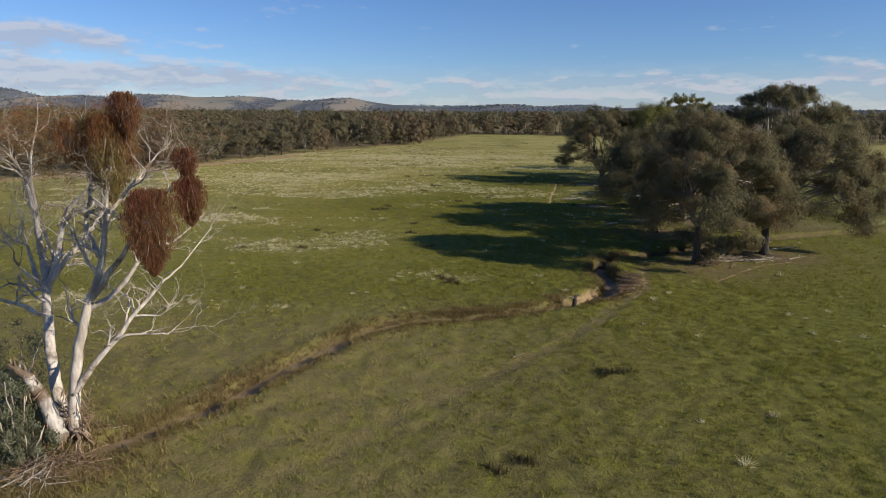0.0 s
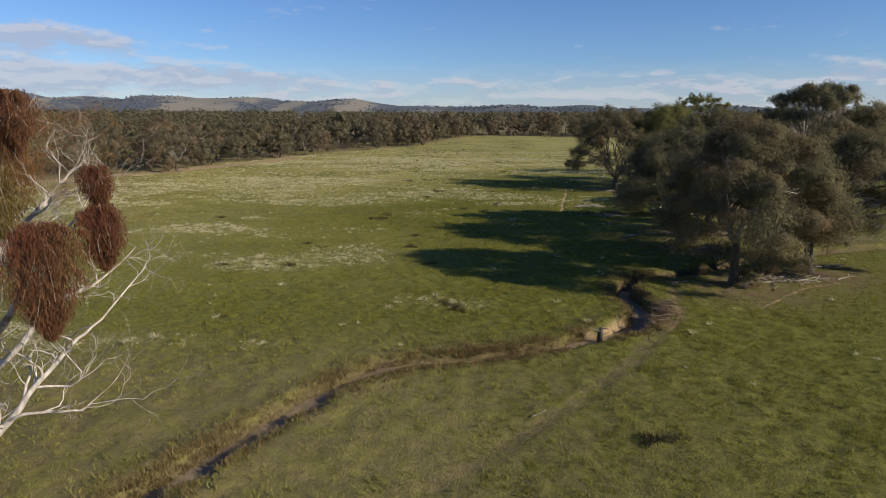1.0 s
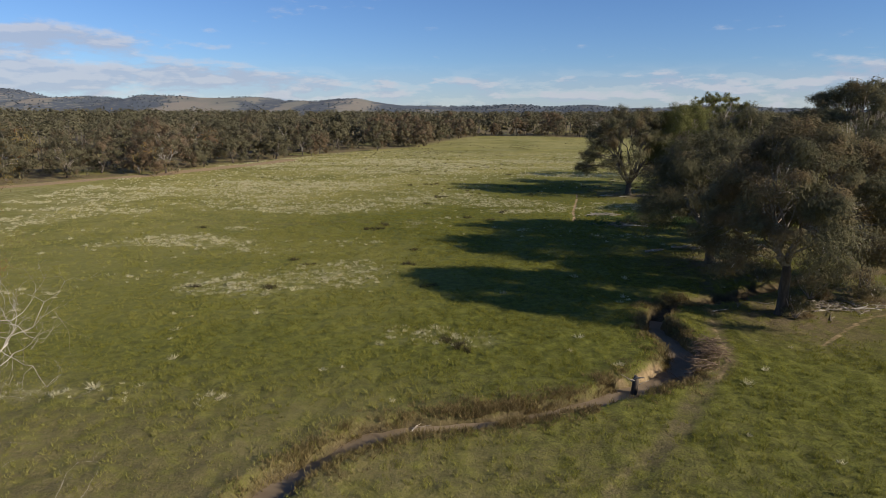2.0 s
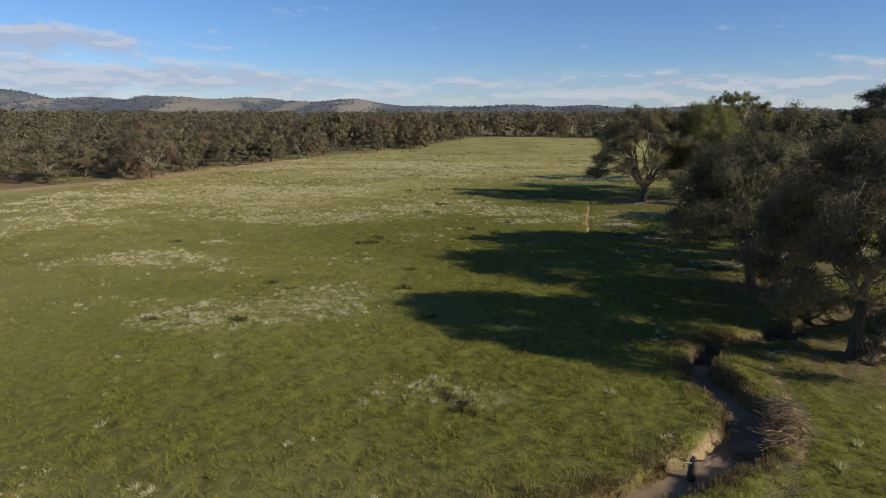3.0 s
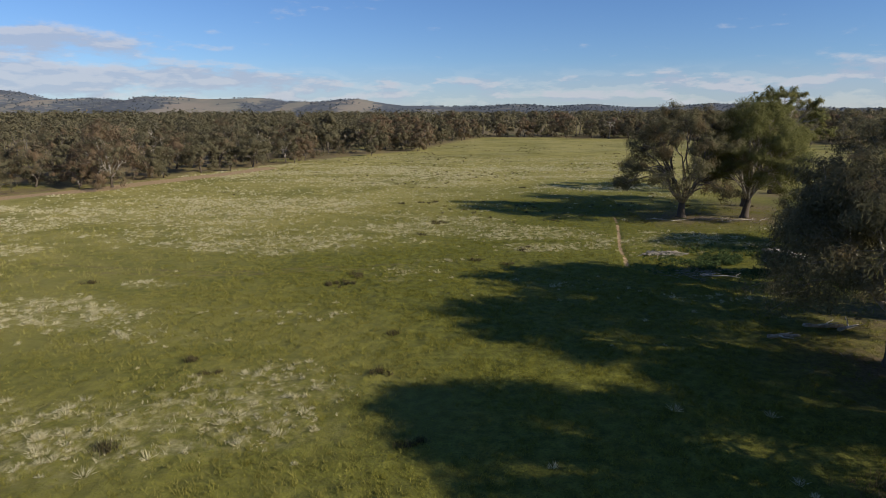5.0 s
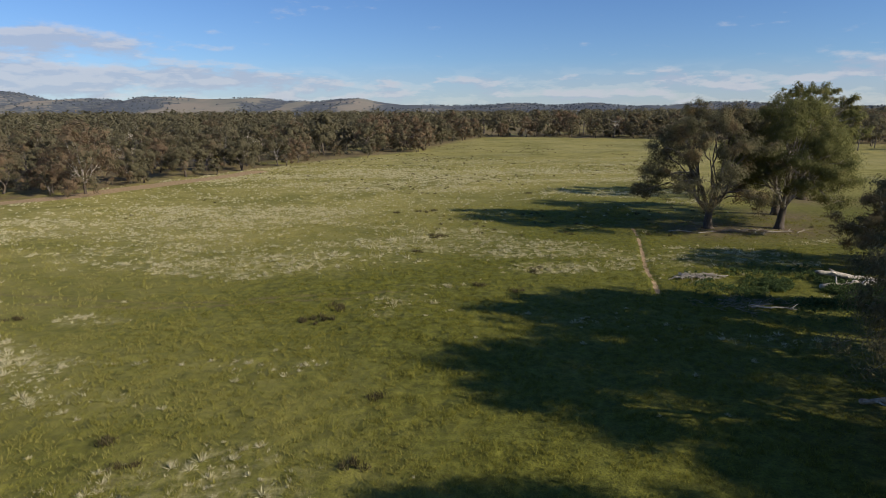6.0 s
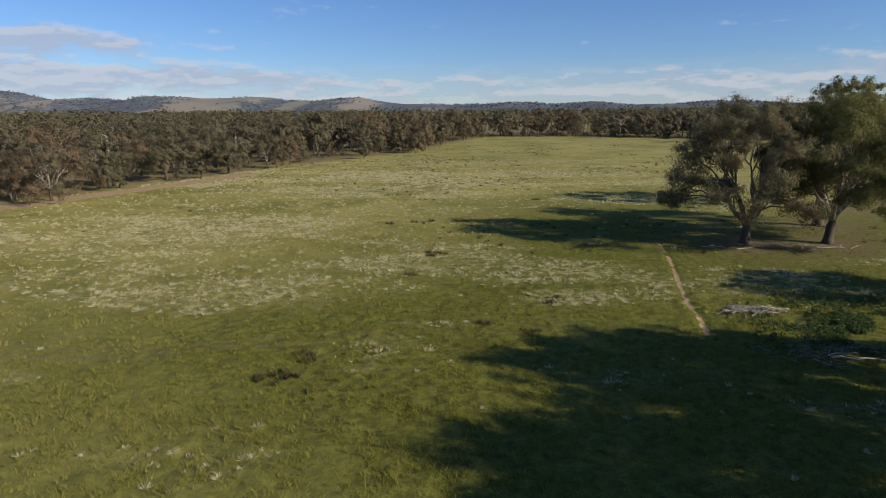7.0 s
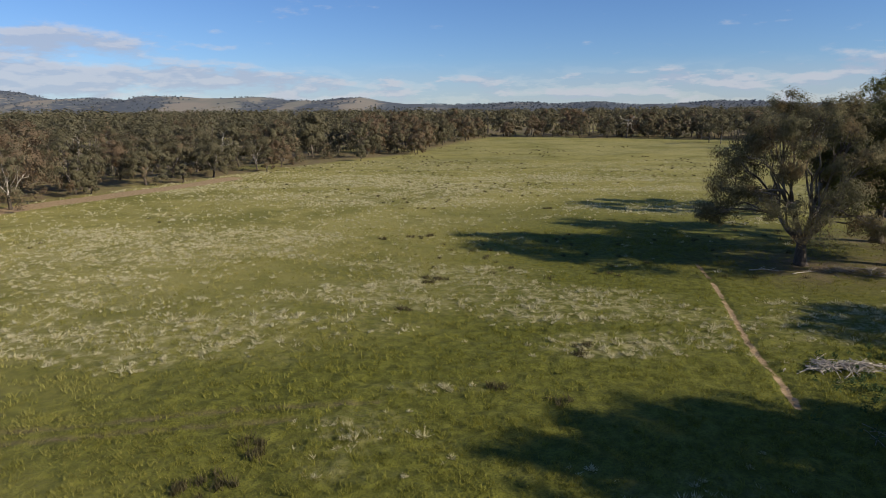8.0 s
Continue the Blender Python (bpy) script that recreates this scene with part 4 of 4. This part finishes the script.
def white_gum():
    rng = np.random.default_rng(404)
    ob = tagged(new("dead_gum_tree"), "white-barked gum, bare of leaves, with several stems on a creek bank", "tree")
    base = np.array((-16.7, 25.1, 0.0))
    ob.location = base
    stems = (
        ("trunk", ((-16.4, 24.9, -0.6), (-16.7, 25.2, 0.6), (-16.5, 25.4, 2.9), (-16.2, 25.6, 4.5), (-15.8, 25.8, 6.1), (-15.4, 26.0, 7.1), (-15.0, 26.2, 8.7), (-14.8, 26.2, 10.1), (-14.5, 26.2, 11.2), (-14.2, 26.3, 12.9), (-13.8, 26.3, 14.5)), 0.34, 0.05, 7),
        ("trunk", ((-17.8, 26.4, -0.5), (-18.15, 26.6, 1.1), (-18.6, 27.05, 2.6), (-19.3, 28.2, 4.6), (-19.9, 29.4, 5.7), (-20.4, 30.2, 6.9), (-20.8, 30.7, 7.9), (-21.1, 31.3, 9.6), (-21.3, 31.6, 11.2), (-21.1, 31.9, 13.1), (-20.8, 32.0, 14.9)), 0.36, 0.05, 9),
        ("limb", ((-19.9, 29.4, 5.6), (-19.6, 30.2, 7.2), (-19.6, 31.0, 8.7), (-19.4, 31.3, 9.6), (-18.7, 31.6, 10.4), (-17.9, 31.6, 11.4), (-17.8, 31.6, 13.4)), 0.2, 0.04, 8),
        ("limb", ((-19.9, 29.4, 5.7), (-20.9, 30.0, 6.6), (-21.1, 30.2, 7.2), (-21.5, 30.4, 7.9), (-22.2, 30.4, 8.2), (-23.1, 30.4, 8.9)), 0.15, 0.04, 7),
        ("limb", ((-20.6, 30.6, 7.7), (-21.6, 31.4, 10.8), (-22.2, 31.6, 12.0), (-22.5, 31.8, 13.7)), 0.13, 0.04, 7),
        ("limb", ((-19.3, 28.2, 4.7), (-20.6, 28.2, 5.3), (-21.5, 28.2, 5.6), (-22.8, 28.0, 6.6)), 0.12, 0.04, 4),
        ("limb", ((-19.8, 29.5, 6.0), (-18.7, 29.8, 7.4), (-17.6, 30.2, 8.8), (-17.1, 30.4, 9.8), (-16.9, 30.6, 10.9)), 0.16, 0.04, 5),
        ("limb", ((-16.6, 25.3, 2.0), (-15.8, 25.3, 3.1), (-14.7, 25.6, 4.5), (-13.9, 26.0, 5.6), (-13.0, 26.6, 6.7), (-12.1, 27.6, 7.6), (-11.2, 29.2, 9.0)), 0.19, 0.03, 8),
        ("limb", ((-15.8, 25.8, 5.9), (-14.4, 25.8, 6.7), (-13.2, 26.6, 8.3), (-12.2, 27.4, 8.8), (-11.2, 28.6, 9.9)), 0.16, 0.03, 8),
        ("limb", ((-15.6, 25.9, 6.4), (-13.9, 25.2, 8.2), (-13.0, 24.7, 9.2), (-12.6, 24.5, 10.0), (-12.2, 24.4, 10.9)), 0.16, 0.05, 2),
        ("limb", ((-14.8, 26.2, 10.0), (-14.4, 26.8, 10.7), (-13.9, 27.6, 11.6), (-13.3, 28.4, 12.5), (-12.8, 29.0, 13.1)), 0.13, 0.03, 9),
        ("limb", ((-13.0, 24.7, 9.2), (-12.2, 25.0, 10.0), (-11.7, 25.5, 11.0), (-11.3, 25.7, 11.5), (-10.9, 25.8, 12.5)), 0.09, 0.03, 2),
        ("limb", ((-14.8, 25.6, 4.4), (-13.9, 25.6, 4.9), (-12.7, 26.0, 4.8), (-12.3, 26.3, 4.7), (-11.5, 27.0, 5.5)), 0.07, 0.02, 3),
        ("limb", ((-15.2, 26.2, 8.3), (-16.1, 27.0, 9.5), (-15.9, 27.4, 11.3), (-16.1, 27.6, 12.8), (-16.2, 27.6, 14.1)), 0.13, 0.04, 7),
    )
    fine = Geo()
    for name, pts, r0, r1, shoots in stems:
        g = Geo()
        p = curve_points(pts, 4 * len(pts)) - base
        bend = np.cumsum(rng.normal(0, 0.028, (len(p), 3)), axis=0)
        p += bend - np.linspace(0, 1, len(p))[:, None] * bend[-1]
        radii = r0 * 0.8 * (1 - np.linspace(0, 1, len(p))) ** 1.05 + r1 * 0.5
        if name == "trunk":
            radii[:4] *= (1.5, 1.3, 1.15, 1.05)
        tube(g, p, radii, 10)
        for k in range(int(shoots * 1.7)):
            i = int(len(p) * rng.uniform(0.3, 0.99))
            d = p[min(i + 1, len(p) - 1)] - p[max(i - 2, 0)]
            d = d / np.linalg.norm(d) + rng.normal(0, 0.5, 3) * (1, 0.8, 0.6)
            bare_branch(g, fine, rng, p[i], d, rng.uniform(1.0, 3.4), min(radii[i] * 0.55, 0.09), 0)
        part(name, g, M_WHITE_BARK, ob, smooth=True)
        if name == "trunk":
            # long side limbs of the upper crown
            for k in range(4 if p[0][0] < 0 else 2):
                i = int(len(p) * rng.uniform(0.4, 0.8))
                a = rng.uniform(0, 2 * math.pi)
                s = Geo()
                bare_branch(s, fine, rng, p[i], np.array((math.cos(a), math.sin(a) * 0.6, rng.uniform(0.7, 1.4))), rng.uniform(2.4, 3.8), 0.08, 0)
                part("limb", s, M_WHITE_BARK, ob, smooth=True)
    part("twig", fine, M_TWIG, ob, "fine grey leafless twigs")
    # thin dead leaves hanging on the upper twigs
    tufts = Geo()
    cs = np.stack([rng.normal(-17.2, 2.7, 620), rng.normal(28.6, 2.0, 620), 15.2 - rng.gamma(2.2, 0.95, 620)], 1) - base
    leaves(tufts, rng, cs, 46, 0.6, 0.12, 0.02, 0.5)
    part("dead_leaves", tufts, M_MISTLETOE_OLIVE, ob, "sparse withered brown leaves")
    stub = Geo()
    p = curve_points([(-16.8, 24.6, -0.4), (-17.2, 24.6, 1.0), (-17.5, 24.6, 2.1), (-18.0, 24.6, 3.0), (-18.8, 24.5, 3.8)], 26) - base
    p += rng.normal(0, 0.018, (26, 3))
    girth = np.interp(np.arange(26), (0, 3, 14, 21, 25), (0.42, 0.33, 0.29, 0.2, 0.07)) * (1 + rng.normal(0, 0.06, 26))
    tube(stub, p, girth, 12)
    for k in range(5):
        a = rng.uniform(0, 6.28)
        q = p[20 + k % 3] + np.array((math.cos(a), math.sin(a), 0)) * 0.12
        tube(stub, wander(rng, q, q + np.array((rng.uniform(-0.9, 0.1), rng.uniform(-0.2, 0.2), rng.uniform(0.3, 0.9))), 5, 0.15), (0.09, 0.07, 0.05, 0.03, 0.01), 5)
    part("broken_stem", stub, M_PEELING, ob, "leaning broken stem with peeling bark", smooth=True)
    # strips of bark hanging from the stems
    for k in range(46):
        strip = Geo()
        q = p[int(rng.integers(2, 22))] + rng.normal(0, 0.22, 3) if k % 2 else np.array((0.35, -0.15, 0)) + np.array((rng.normal(0, 0.3), rng.normal(0, 0.3), rng.uniform(0.3, 2.6)))
        tube(strip, wander(rng, q, q + np.array((rng.normal(0, 0.25), rng.normal(0, 0.2) - 0.1, -rng.uniform(0.4, 1.1))), 5, 0.2), (0.012, 0.03, 0.035, 0.025, 0.008), 3)
        part("bark_strip", strip, M_BRUSH, ob)
    for a in np.linspace(-2.9, 1.3, 11):
        root = Geo()
        e = np.array((0.35 + math.cos(a) * rng.uniform(0.6, 1.3), math.sin(a) * rng.uniform(0.5, 0.9) - 0.4, rng.uniform(-0.6, -0.1)))
        s = np.array((0.35 + math.cos(a) * 0.15, -0.2 + math.sin(a) * 0.15, rng.uniform(0.1, 0.6)))
        w = curve_points([s, (s + e) / 2 + np.array((0, 0, rng.uniform(0.0, 0.18))), e], 7) + rng.normal(0, 0.05, (7, 3))
        tube(root, w, np.array((0.13, 0.12, 0.10, 0.08, 0.06, 0.04, 0.015)) * rng.uniform(0.3, 0.8), 6)
        part("root", root, M_ROOT, ob, smooth=True)


white_gum()


def pale_snag(x, y, h, seed, label):
    """A dead pale tree among the woodland."""
    rng = np.random.default_rng(seed)
    ob = tagged(new("dead_gum_tree"), label, "tree", "dead woodland gums")
    ob.location = (x, y, -0.1)
    g, fine = Geo(), Geo()
    p = wander(rng, (0, 0, -0.3), (0.6, 0, h * 0.7), 8, 0.1)
    tube(g, p, np.linspace(0.32, 0.16, 8), 7)
    part("trunk", g, M_WOOD_LIMB, ob, smooth=True)
    for k in range(6):
        b = Geo()
        a = k * 1.05 + rng.uniform(-0.3, 0.3)
        bare_branch(b, b, rng, p[5 + k % 3], np.array((math.cos(a), math.sin(a) * 0.7, 0.55)), h * 0.34, 0.13, 1)
        part("limb", b, M_BLEACHED, ob, smooth=True)


pale_snag(-75, 193, 12.5, 3, "dead white gum with bare forked limbs before the woodland")
pale_snag(-60, 228, 10.0, 4, "dead pale gum at the woodland's edge")
pale_snag(88, 406, 13, 6, "dead pale gum beyond the far end of the paddock")


def mistletoe(x, y, z, width, height, count, mat, seed, label):
    """A hanging bunch of drooping leaves, widest above its middle."""
    rng = np.random.default_rng(seed)
    g, wood = Geo(), Geo()
    f = rng.random(count) ** 1.15
    prof = np.sin(np.clip(f * 0.93 + 0.07, 0, 1) * math.pi) ** 0.6 * (1.15 - 0.6 * f)
    a = rng.uniform(0, 2 * math.pi, count)
    r = np.sqrt(rng.random(count)) * width / 2 * prof * (1 + 0.25 * np.sin(a * 3 + seed))
    c = np.stack([np.cos(a) * r, np.sin(a) * r, -f * height], 1)
    leaves(g, rng, np.repeat(c, 4, axis=0), 1, 0.14, 0.26, 0.02, 1.8)
    for k in range(9):
        b = k * 0.7
        tube(wood, wander(rng, (0, 0, 0.1), (math.cos(b) * width * 0.3, math.sin(b) * width * 0.3, -height * rng.uniform(0.4, 0.75)), 5, 0.2), np.linspace(0.035, 0.01, 5), 4)
    ob = tagged(new("mistletoe_clump"), label, "mistletoe", "mistletoe clumps in the bare gum")
    ob.location = (x, y, z)
    part("stems", wood, M_TWIG, ob)
    part("foliage", g, mat, ob)


mistletoe(-11.9, 24.4, 11.4, 2.4, 3.5, 3800, M_MISTLETOE, 1, "large hanging red-brown mistletoe clump, tapering below")
mistletoe(-10.7, 25.7, 11.8, 1.5, 2.0, 1700, M_MISTLETOE, 2, "small hanging dark red mistletoe clump")
mistletoe(-10.8, 25.9, 13.0, 1.1, 1.3, 800, M_MISTLETOE, 3, "small rusty mistletoe clump high in the bare gum")
mistletoe(-13.4, 26.2, 15.3, 1.5, 1.9, 1300, M_MISTLETOE, 4, "rusty red mistletoe clump at the top of the bare gum")
mistletoe(-14.4, 26.4, 14.4, 2.5, 3.7, 3400, M_MISTLETOE_OLIVE, 5, "long hanging olive-brown mistletoe clump")
mistletoe(-16.0, 26.7, 14.2, 1.9, 2.2, 900, M_MISTLETOE_OLIVE, 6, "thin olive-brown mistletoe clump high in the bare gum")


# ---- shrubs, fallen wood ----
def shrub(x, y, h, reach, seed, mat, label):
    rng = np.random.default_rng(seed)
    g, wood = Geo(), []
    for k in range(7):
        a = k / 7 * 2 * math.pi
        e = np.array((math.cos(a) * reach * 0.6, math.sin(a) * reach * 0.6, h * rng.uniform(0.55, 0.85)))
        w = Geo()
        tube(w, wander(rng, (0, 0, -0.1), e, 6, 0.15), np.linspace(0.06, 0.02, 6), 5)
        wood.append(w)
    n = 46
    a, r = rng.uniform(0, 2 * math.pi, n), np.sqrt(rng.random(n)) * reach * 0.85
    cs = np.stack([np.cos(a) * r, np.sin(a) * r, h * (0.18 + 0.72 * rng.random(n)) * (1 - 0.4 * (r / reach) ** 2)], 1)
    leaves(g, rng, cs, 95, reach * 0.26, 0.16, 0.045, 0.4)
    ob = tagged(new("shrub"), label, "shrub")
    ob.location = (x, y, float(ground_z(np.array([x]), np.array([y]))[0]))
    for w in wood:
        part("stem", w, M_TWIG, ob)
    part("foliage", g, mat, ob)


shrub(-21.6, 28.4, 5.0, 2.7, 1, M_SHRUB, "grey-green leafy sapling thicket beside a bare gum")
shrub(-18.6, 23.9, 4.4, 1.4, 2, M_SHRUB, "grey-green regrowth at the foot of a bare gum")
shrub(-17.7, 23.4, 2.3, 1.3, 9, M_SHRUB, "low grey-green regrowth among brown brushwood")
shrub(-23.2, 24.6, 3.2, 2.2, 3, M_SHRUB, "grey-green bushy regrowth on a creek bank")
shrub(27.9, 68.6, 2.4, 2.0, 6, M_LEAF, "rusty twiggy regrowth behind a pale-limbed gum")
shrub(25.9, 58.9, 1.9, 1.2, 8, M_LEAF, "thin rusty suckers round the foot of a gum")
shrub(29.6, 63.6, 2.4, 1.9, 4, M_LEAF, "rusty twiggy undergrowth between two gums")


def stick_mesh(rng, length, r, shoots):
    g = Geo()
    p = wander(rng, (-length / 2, 0, r), (length / 2, 0, r * 1.2), 8, 0.12)
    p[:, 2] = np.abs(p[:, 2] - r) + r
    tube(g, p, np.linspace(r, r * 0.35, 8), 6)
    for k in range(shoots):
        i = int(rng.integers(2, 7))
        e = p[i] + np.array((rng.uniform(0.1, 0.35) * length, rng.choice((-1, 1)) * rng.uniform(0.1, 0.25) * length, rng.uniform(0, 0.12) * length))
        tube(g, wander(rng, p[i], e, 5, 0.15), np.linspace(r * 0.5, r * 0.15, 5), 4)
    return g


def lay(ob, x, y, turn, up=0.0):
    ob.matrix_basis = pose(x, y, float(ground_z(np.array([x]), np.array([y]))[0]) - 0.02 + up, 0, 0, turn)
    return ob


def fallen_wood():
    rng = np.random.default_rng(91)
    # bleached logs in the shade
    for x, y, turn, length, r, up, label in ((34.4, 103.9, 172, 4.8, 0.3, 0.5, "thick bleached fallen log with one end raised"), (33.4, 102.3, 14, 4.6, 0.24, 0.0, "long bleached fallen log lying beside a thicker one"),
                                             (36.4, 102.9, 24, 3.2, 0.26, 0.1, "short thick bleached log"), (26.1, 82.6, -8, 2.6, 0.17, 0.1, "grey fallen log in dappled shade"),
                                             (27.6, 82.2, 24, 2.0, 0.14, 0.1, "grey broken log beside another"), (22.0, 80.0, -35, 1.9, 0.16, 0.4, "dark weathered log end sticking up"),
                                             (36.6, 97.2, 20, 3.0, 0.2, 0.2, "grey fallen log behind the gums"), (47, 107, 10, 3.5, 0.22, 0.1, "pale fallen log in the open")):
        ob = tagged(new("fallen_log"), label, "log", "fallen logs")
        bole = Geo()
        p = wander(rng, (-length / 2, 0, r * 0.8), (length / 2, 0, r * 1.1 + up), 12, 0.16)
        p[:, 2] = np.maximum(p[:, 2], r * 0.55)
        girth = r * np.linspace(1.0, 0.62, 12) * (1 + 0.10 * np.sin(np.linspace(0, 7, 12) + x)) + rng.normal(0, r * 0.03, 12)
        girth[0] *= 0.72
        girth[-1] *= 0.55
        tube(bole, p, girth, 11)
        part("bole", bole, M_BLEACHED if r > 0.21 else M_DEADWOOD, ob, smooth=True)
        for k in range(3):
            i = int(rng.integers(3, 8))
            s = Geo()
            e = p[i] + np.array((rng.uniform(0.4, 1.0), rng.choice((-1, 1)) * rng.uniform(0.4, 0.9), rng.uniform(0.1, 0.6)))
            tube(s, wander(rng, p[i], e, 5, 0.15), np.linspace(r * 0.42, r * 0.15, 5), 6)
            part("snag", s, M_BLEACHED, ob, smooth=True)
        lay(ob, x, y, turn)
    # fallen branches
    kinds = []
    for i in range(6):
        me = stick_mesh(rng, (2.2, 1.5, 3.2, 1.0, 2.6, 1.8)[i], (0.06, 0.045, 0.085, 0.035, 0.06, 0.05)[i], (3, 2, 4, 2, 5, 3)[i]).mesh("fallen_branch", (M_BLEACHED, M_DEADWOOD)[i % 2], True)
        kinds.append(me)
    spots = [(29.5, 60.4, 4, 4), (31.8, 60.7, 2, -6), (37.2, 65.9, 2, 10), (36.4, 62.0, 0, 30), (28.4, 58.7, 1, 60), (30.5, 62.3, 5, -40), (33.3, 61.6, 4, 15), (27.4, 61.9, 0, 80), (38.4, 63.5, 1, -20),
             (20.9, 60.2, 1, 20), (22.6, 61.2, 3, 70), (25.0, 62.3, 5, -30), (28.5, 74.6, 0, 30), (27.2, 73.2, 1, -50), (30.2, 75.8, 4, 10), (24.3, 77.4, 3, 75), (-18.4, 22.9, 2, 35), (-17.3, 23.9, 0, -60),
             (-19.8, 22.2, 4, 10), (-16.0, 23.6, 1, 85), (-15.2, 25.9, 3, 20), (-1.6, 42.2, 0, 70), (-1.2, 42.5, 3, 20), (4.8, 35.1, 3, 40), (31.5, 127.5, 0, 20), (35.2, 128.3, 1, -30), (38.0, 128.0, 4, 60),
             (40.5, 127.2, 2, 5), (37.5, 126.2, 5, -15), (34.0, 126.4, 3, 80), (43.5, 127.8, 0, 40), (28.6, 128.6, 4, -8), (23.4, 97.0, 4, 20), (24.6, 96.2, 2, -15), (21.2, 97.8, 1, 50), (22.2, 95.6, 5, -60)]
    for x, y, k, turn in spots:
        ob = tagged(new("fallen_branch", kinds[k]), "bleached fallen branch on leaf litter" if k % 2 == 0 else "grey-brown fallen branch in the grass", "branch", "fallen branches")
        lay(ob, x, y, turn, 0.0 if ground_z(np.array([x]), np.array([y]))[0] > -0.4 else 0.25)


fallen_wood()


def brush_pile(x, y, long, wide, high, count, mat, label, seed, spread_turn=180, thick=(0.02, 0.042)):
    rng = np.random.default_rng(seed)
    ob = tagged(new("brush_pile"), label, "brush pile")
    z = float(ground_z(np.array([x]), np.array([y]))[0])
    ob.location = (x, y, z)
    meshes = [stick_mesh(rng, rng.uniform(0.8, 2.0), rng.uniform(*thick), int(rng.integers(2, 6))).mesh("branch", mat, True) for i in range(6)]
    for i in range(count):
        b = new("branch", meshes[i % 6])
        b.parent = ob
        u, v = rng.normal(0, 0.42, 2)
        px, py = u * long / 2, v * wide / 2
        h = high * max(0, 1 - (u * u + v * v)) * rng.random()
        b.matrix_basis = pose(px, py, float(ground_z(np.array([x + px]), np.array([y + py]))[0]) - z + h, rng.uniform(-12, 12), rng.uniform(-14, 14), rng.uniform(-spread_turn, spread_turn))


brush_pile(22.4, 105.7, 5.4, 2.2, 0.3, 95, M_BLEACHED, "flat heap of bleached dead branches on the grass", 1)
brush_pile(23.0, 97.6, 9.0, 5.0, 0.12, 90, M_DEADWOOD, "thin scatter of grey dead branches in the shade", 2, thick=(0.012, 0.026))
brush_pile(14.2, 48.9, 3.6, 1.8, 1.0, 120, M_BRUSH, "tangle of dead brown branches washed into a creek bend", 3, thick=(0.012, 0.028))
brush_pile(16.2, 51.4, 1.9, 3.6, 1.2, 170, M_BRUSH, "dark tangle of roots and sticks on an undercut bank", 4, thick=(0.012, 0.028))
brush_pile(-16.3, 22.4, 5.4, 3.4, 0.7, 200, M_BRUSH, "heap of brown brushwood at the foot of a bare gum", 7, thick=(0.012, 0.03))
brush_pile(-16.2, 21.4, 4.6, 2.4, 0.5, 34, M_BLEACHED, "thin pale sticks lying on brown brushwood", 8, thick=(0.012, 0.028))
brush_pile(-16.9, 25.6, 1.6, 1.4, 1.6, 90, M_BRUSH, "dead brown suckers caught between pale stems", 9, thick=(0.010, 0.02))
brush_pile(29.4, 61.2, 7.5, 3.4, 0.2, 60, M_DEADWOOD, "scattered grey sticks beneath a gum", 5)
brush_pile(37.0, 127.8, 9.0, 4.0, 0.12, 70, M_DEADWOOD, "scattered grey sticks and bark beneath two gums", 6)


def creek_stump():
    rng = np.random.default_rng(7)
    ob = tagged(new("stump"), "dark broken stump standing in a creek bed", "stump")
    ob.location = (10.6, 47.1, -1.2)
    g = Geo()
    tube(g, wander(rng, (0, 0, -0.2), (0.1, 0.05, 1.55), 8, 0.06), np.array((0.34, 0.24, 0.2, 0.19, 0.18, 0.19, 0.17, 0.08)), 9)
    part("bole", g, M_TRUNK, ob, smooth=True)
    for k in range(5):
        s = Geo()
        a = k * 1.3
        tube(s, wander(rng, (0, 0, 0.9 + 0.12 * k), (math.cos(a) * 0.8, math.sin(a) * 0.7, 1.3 + 0.1 * k), 5, 0.2), np.linspace(0.06, 0.015, 5), 4)
        part("snag", s, M_DEADWOOD, ob)


creek_stump()
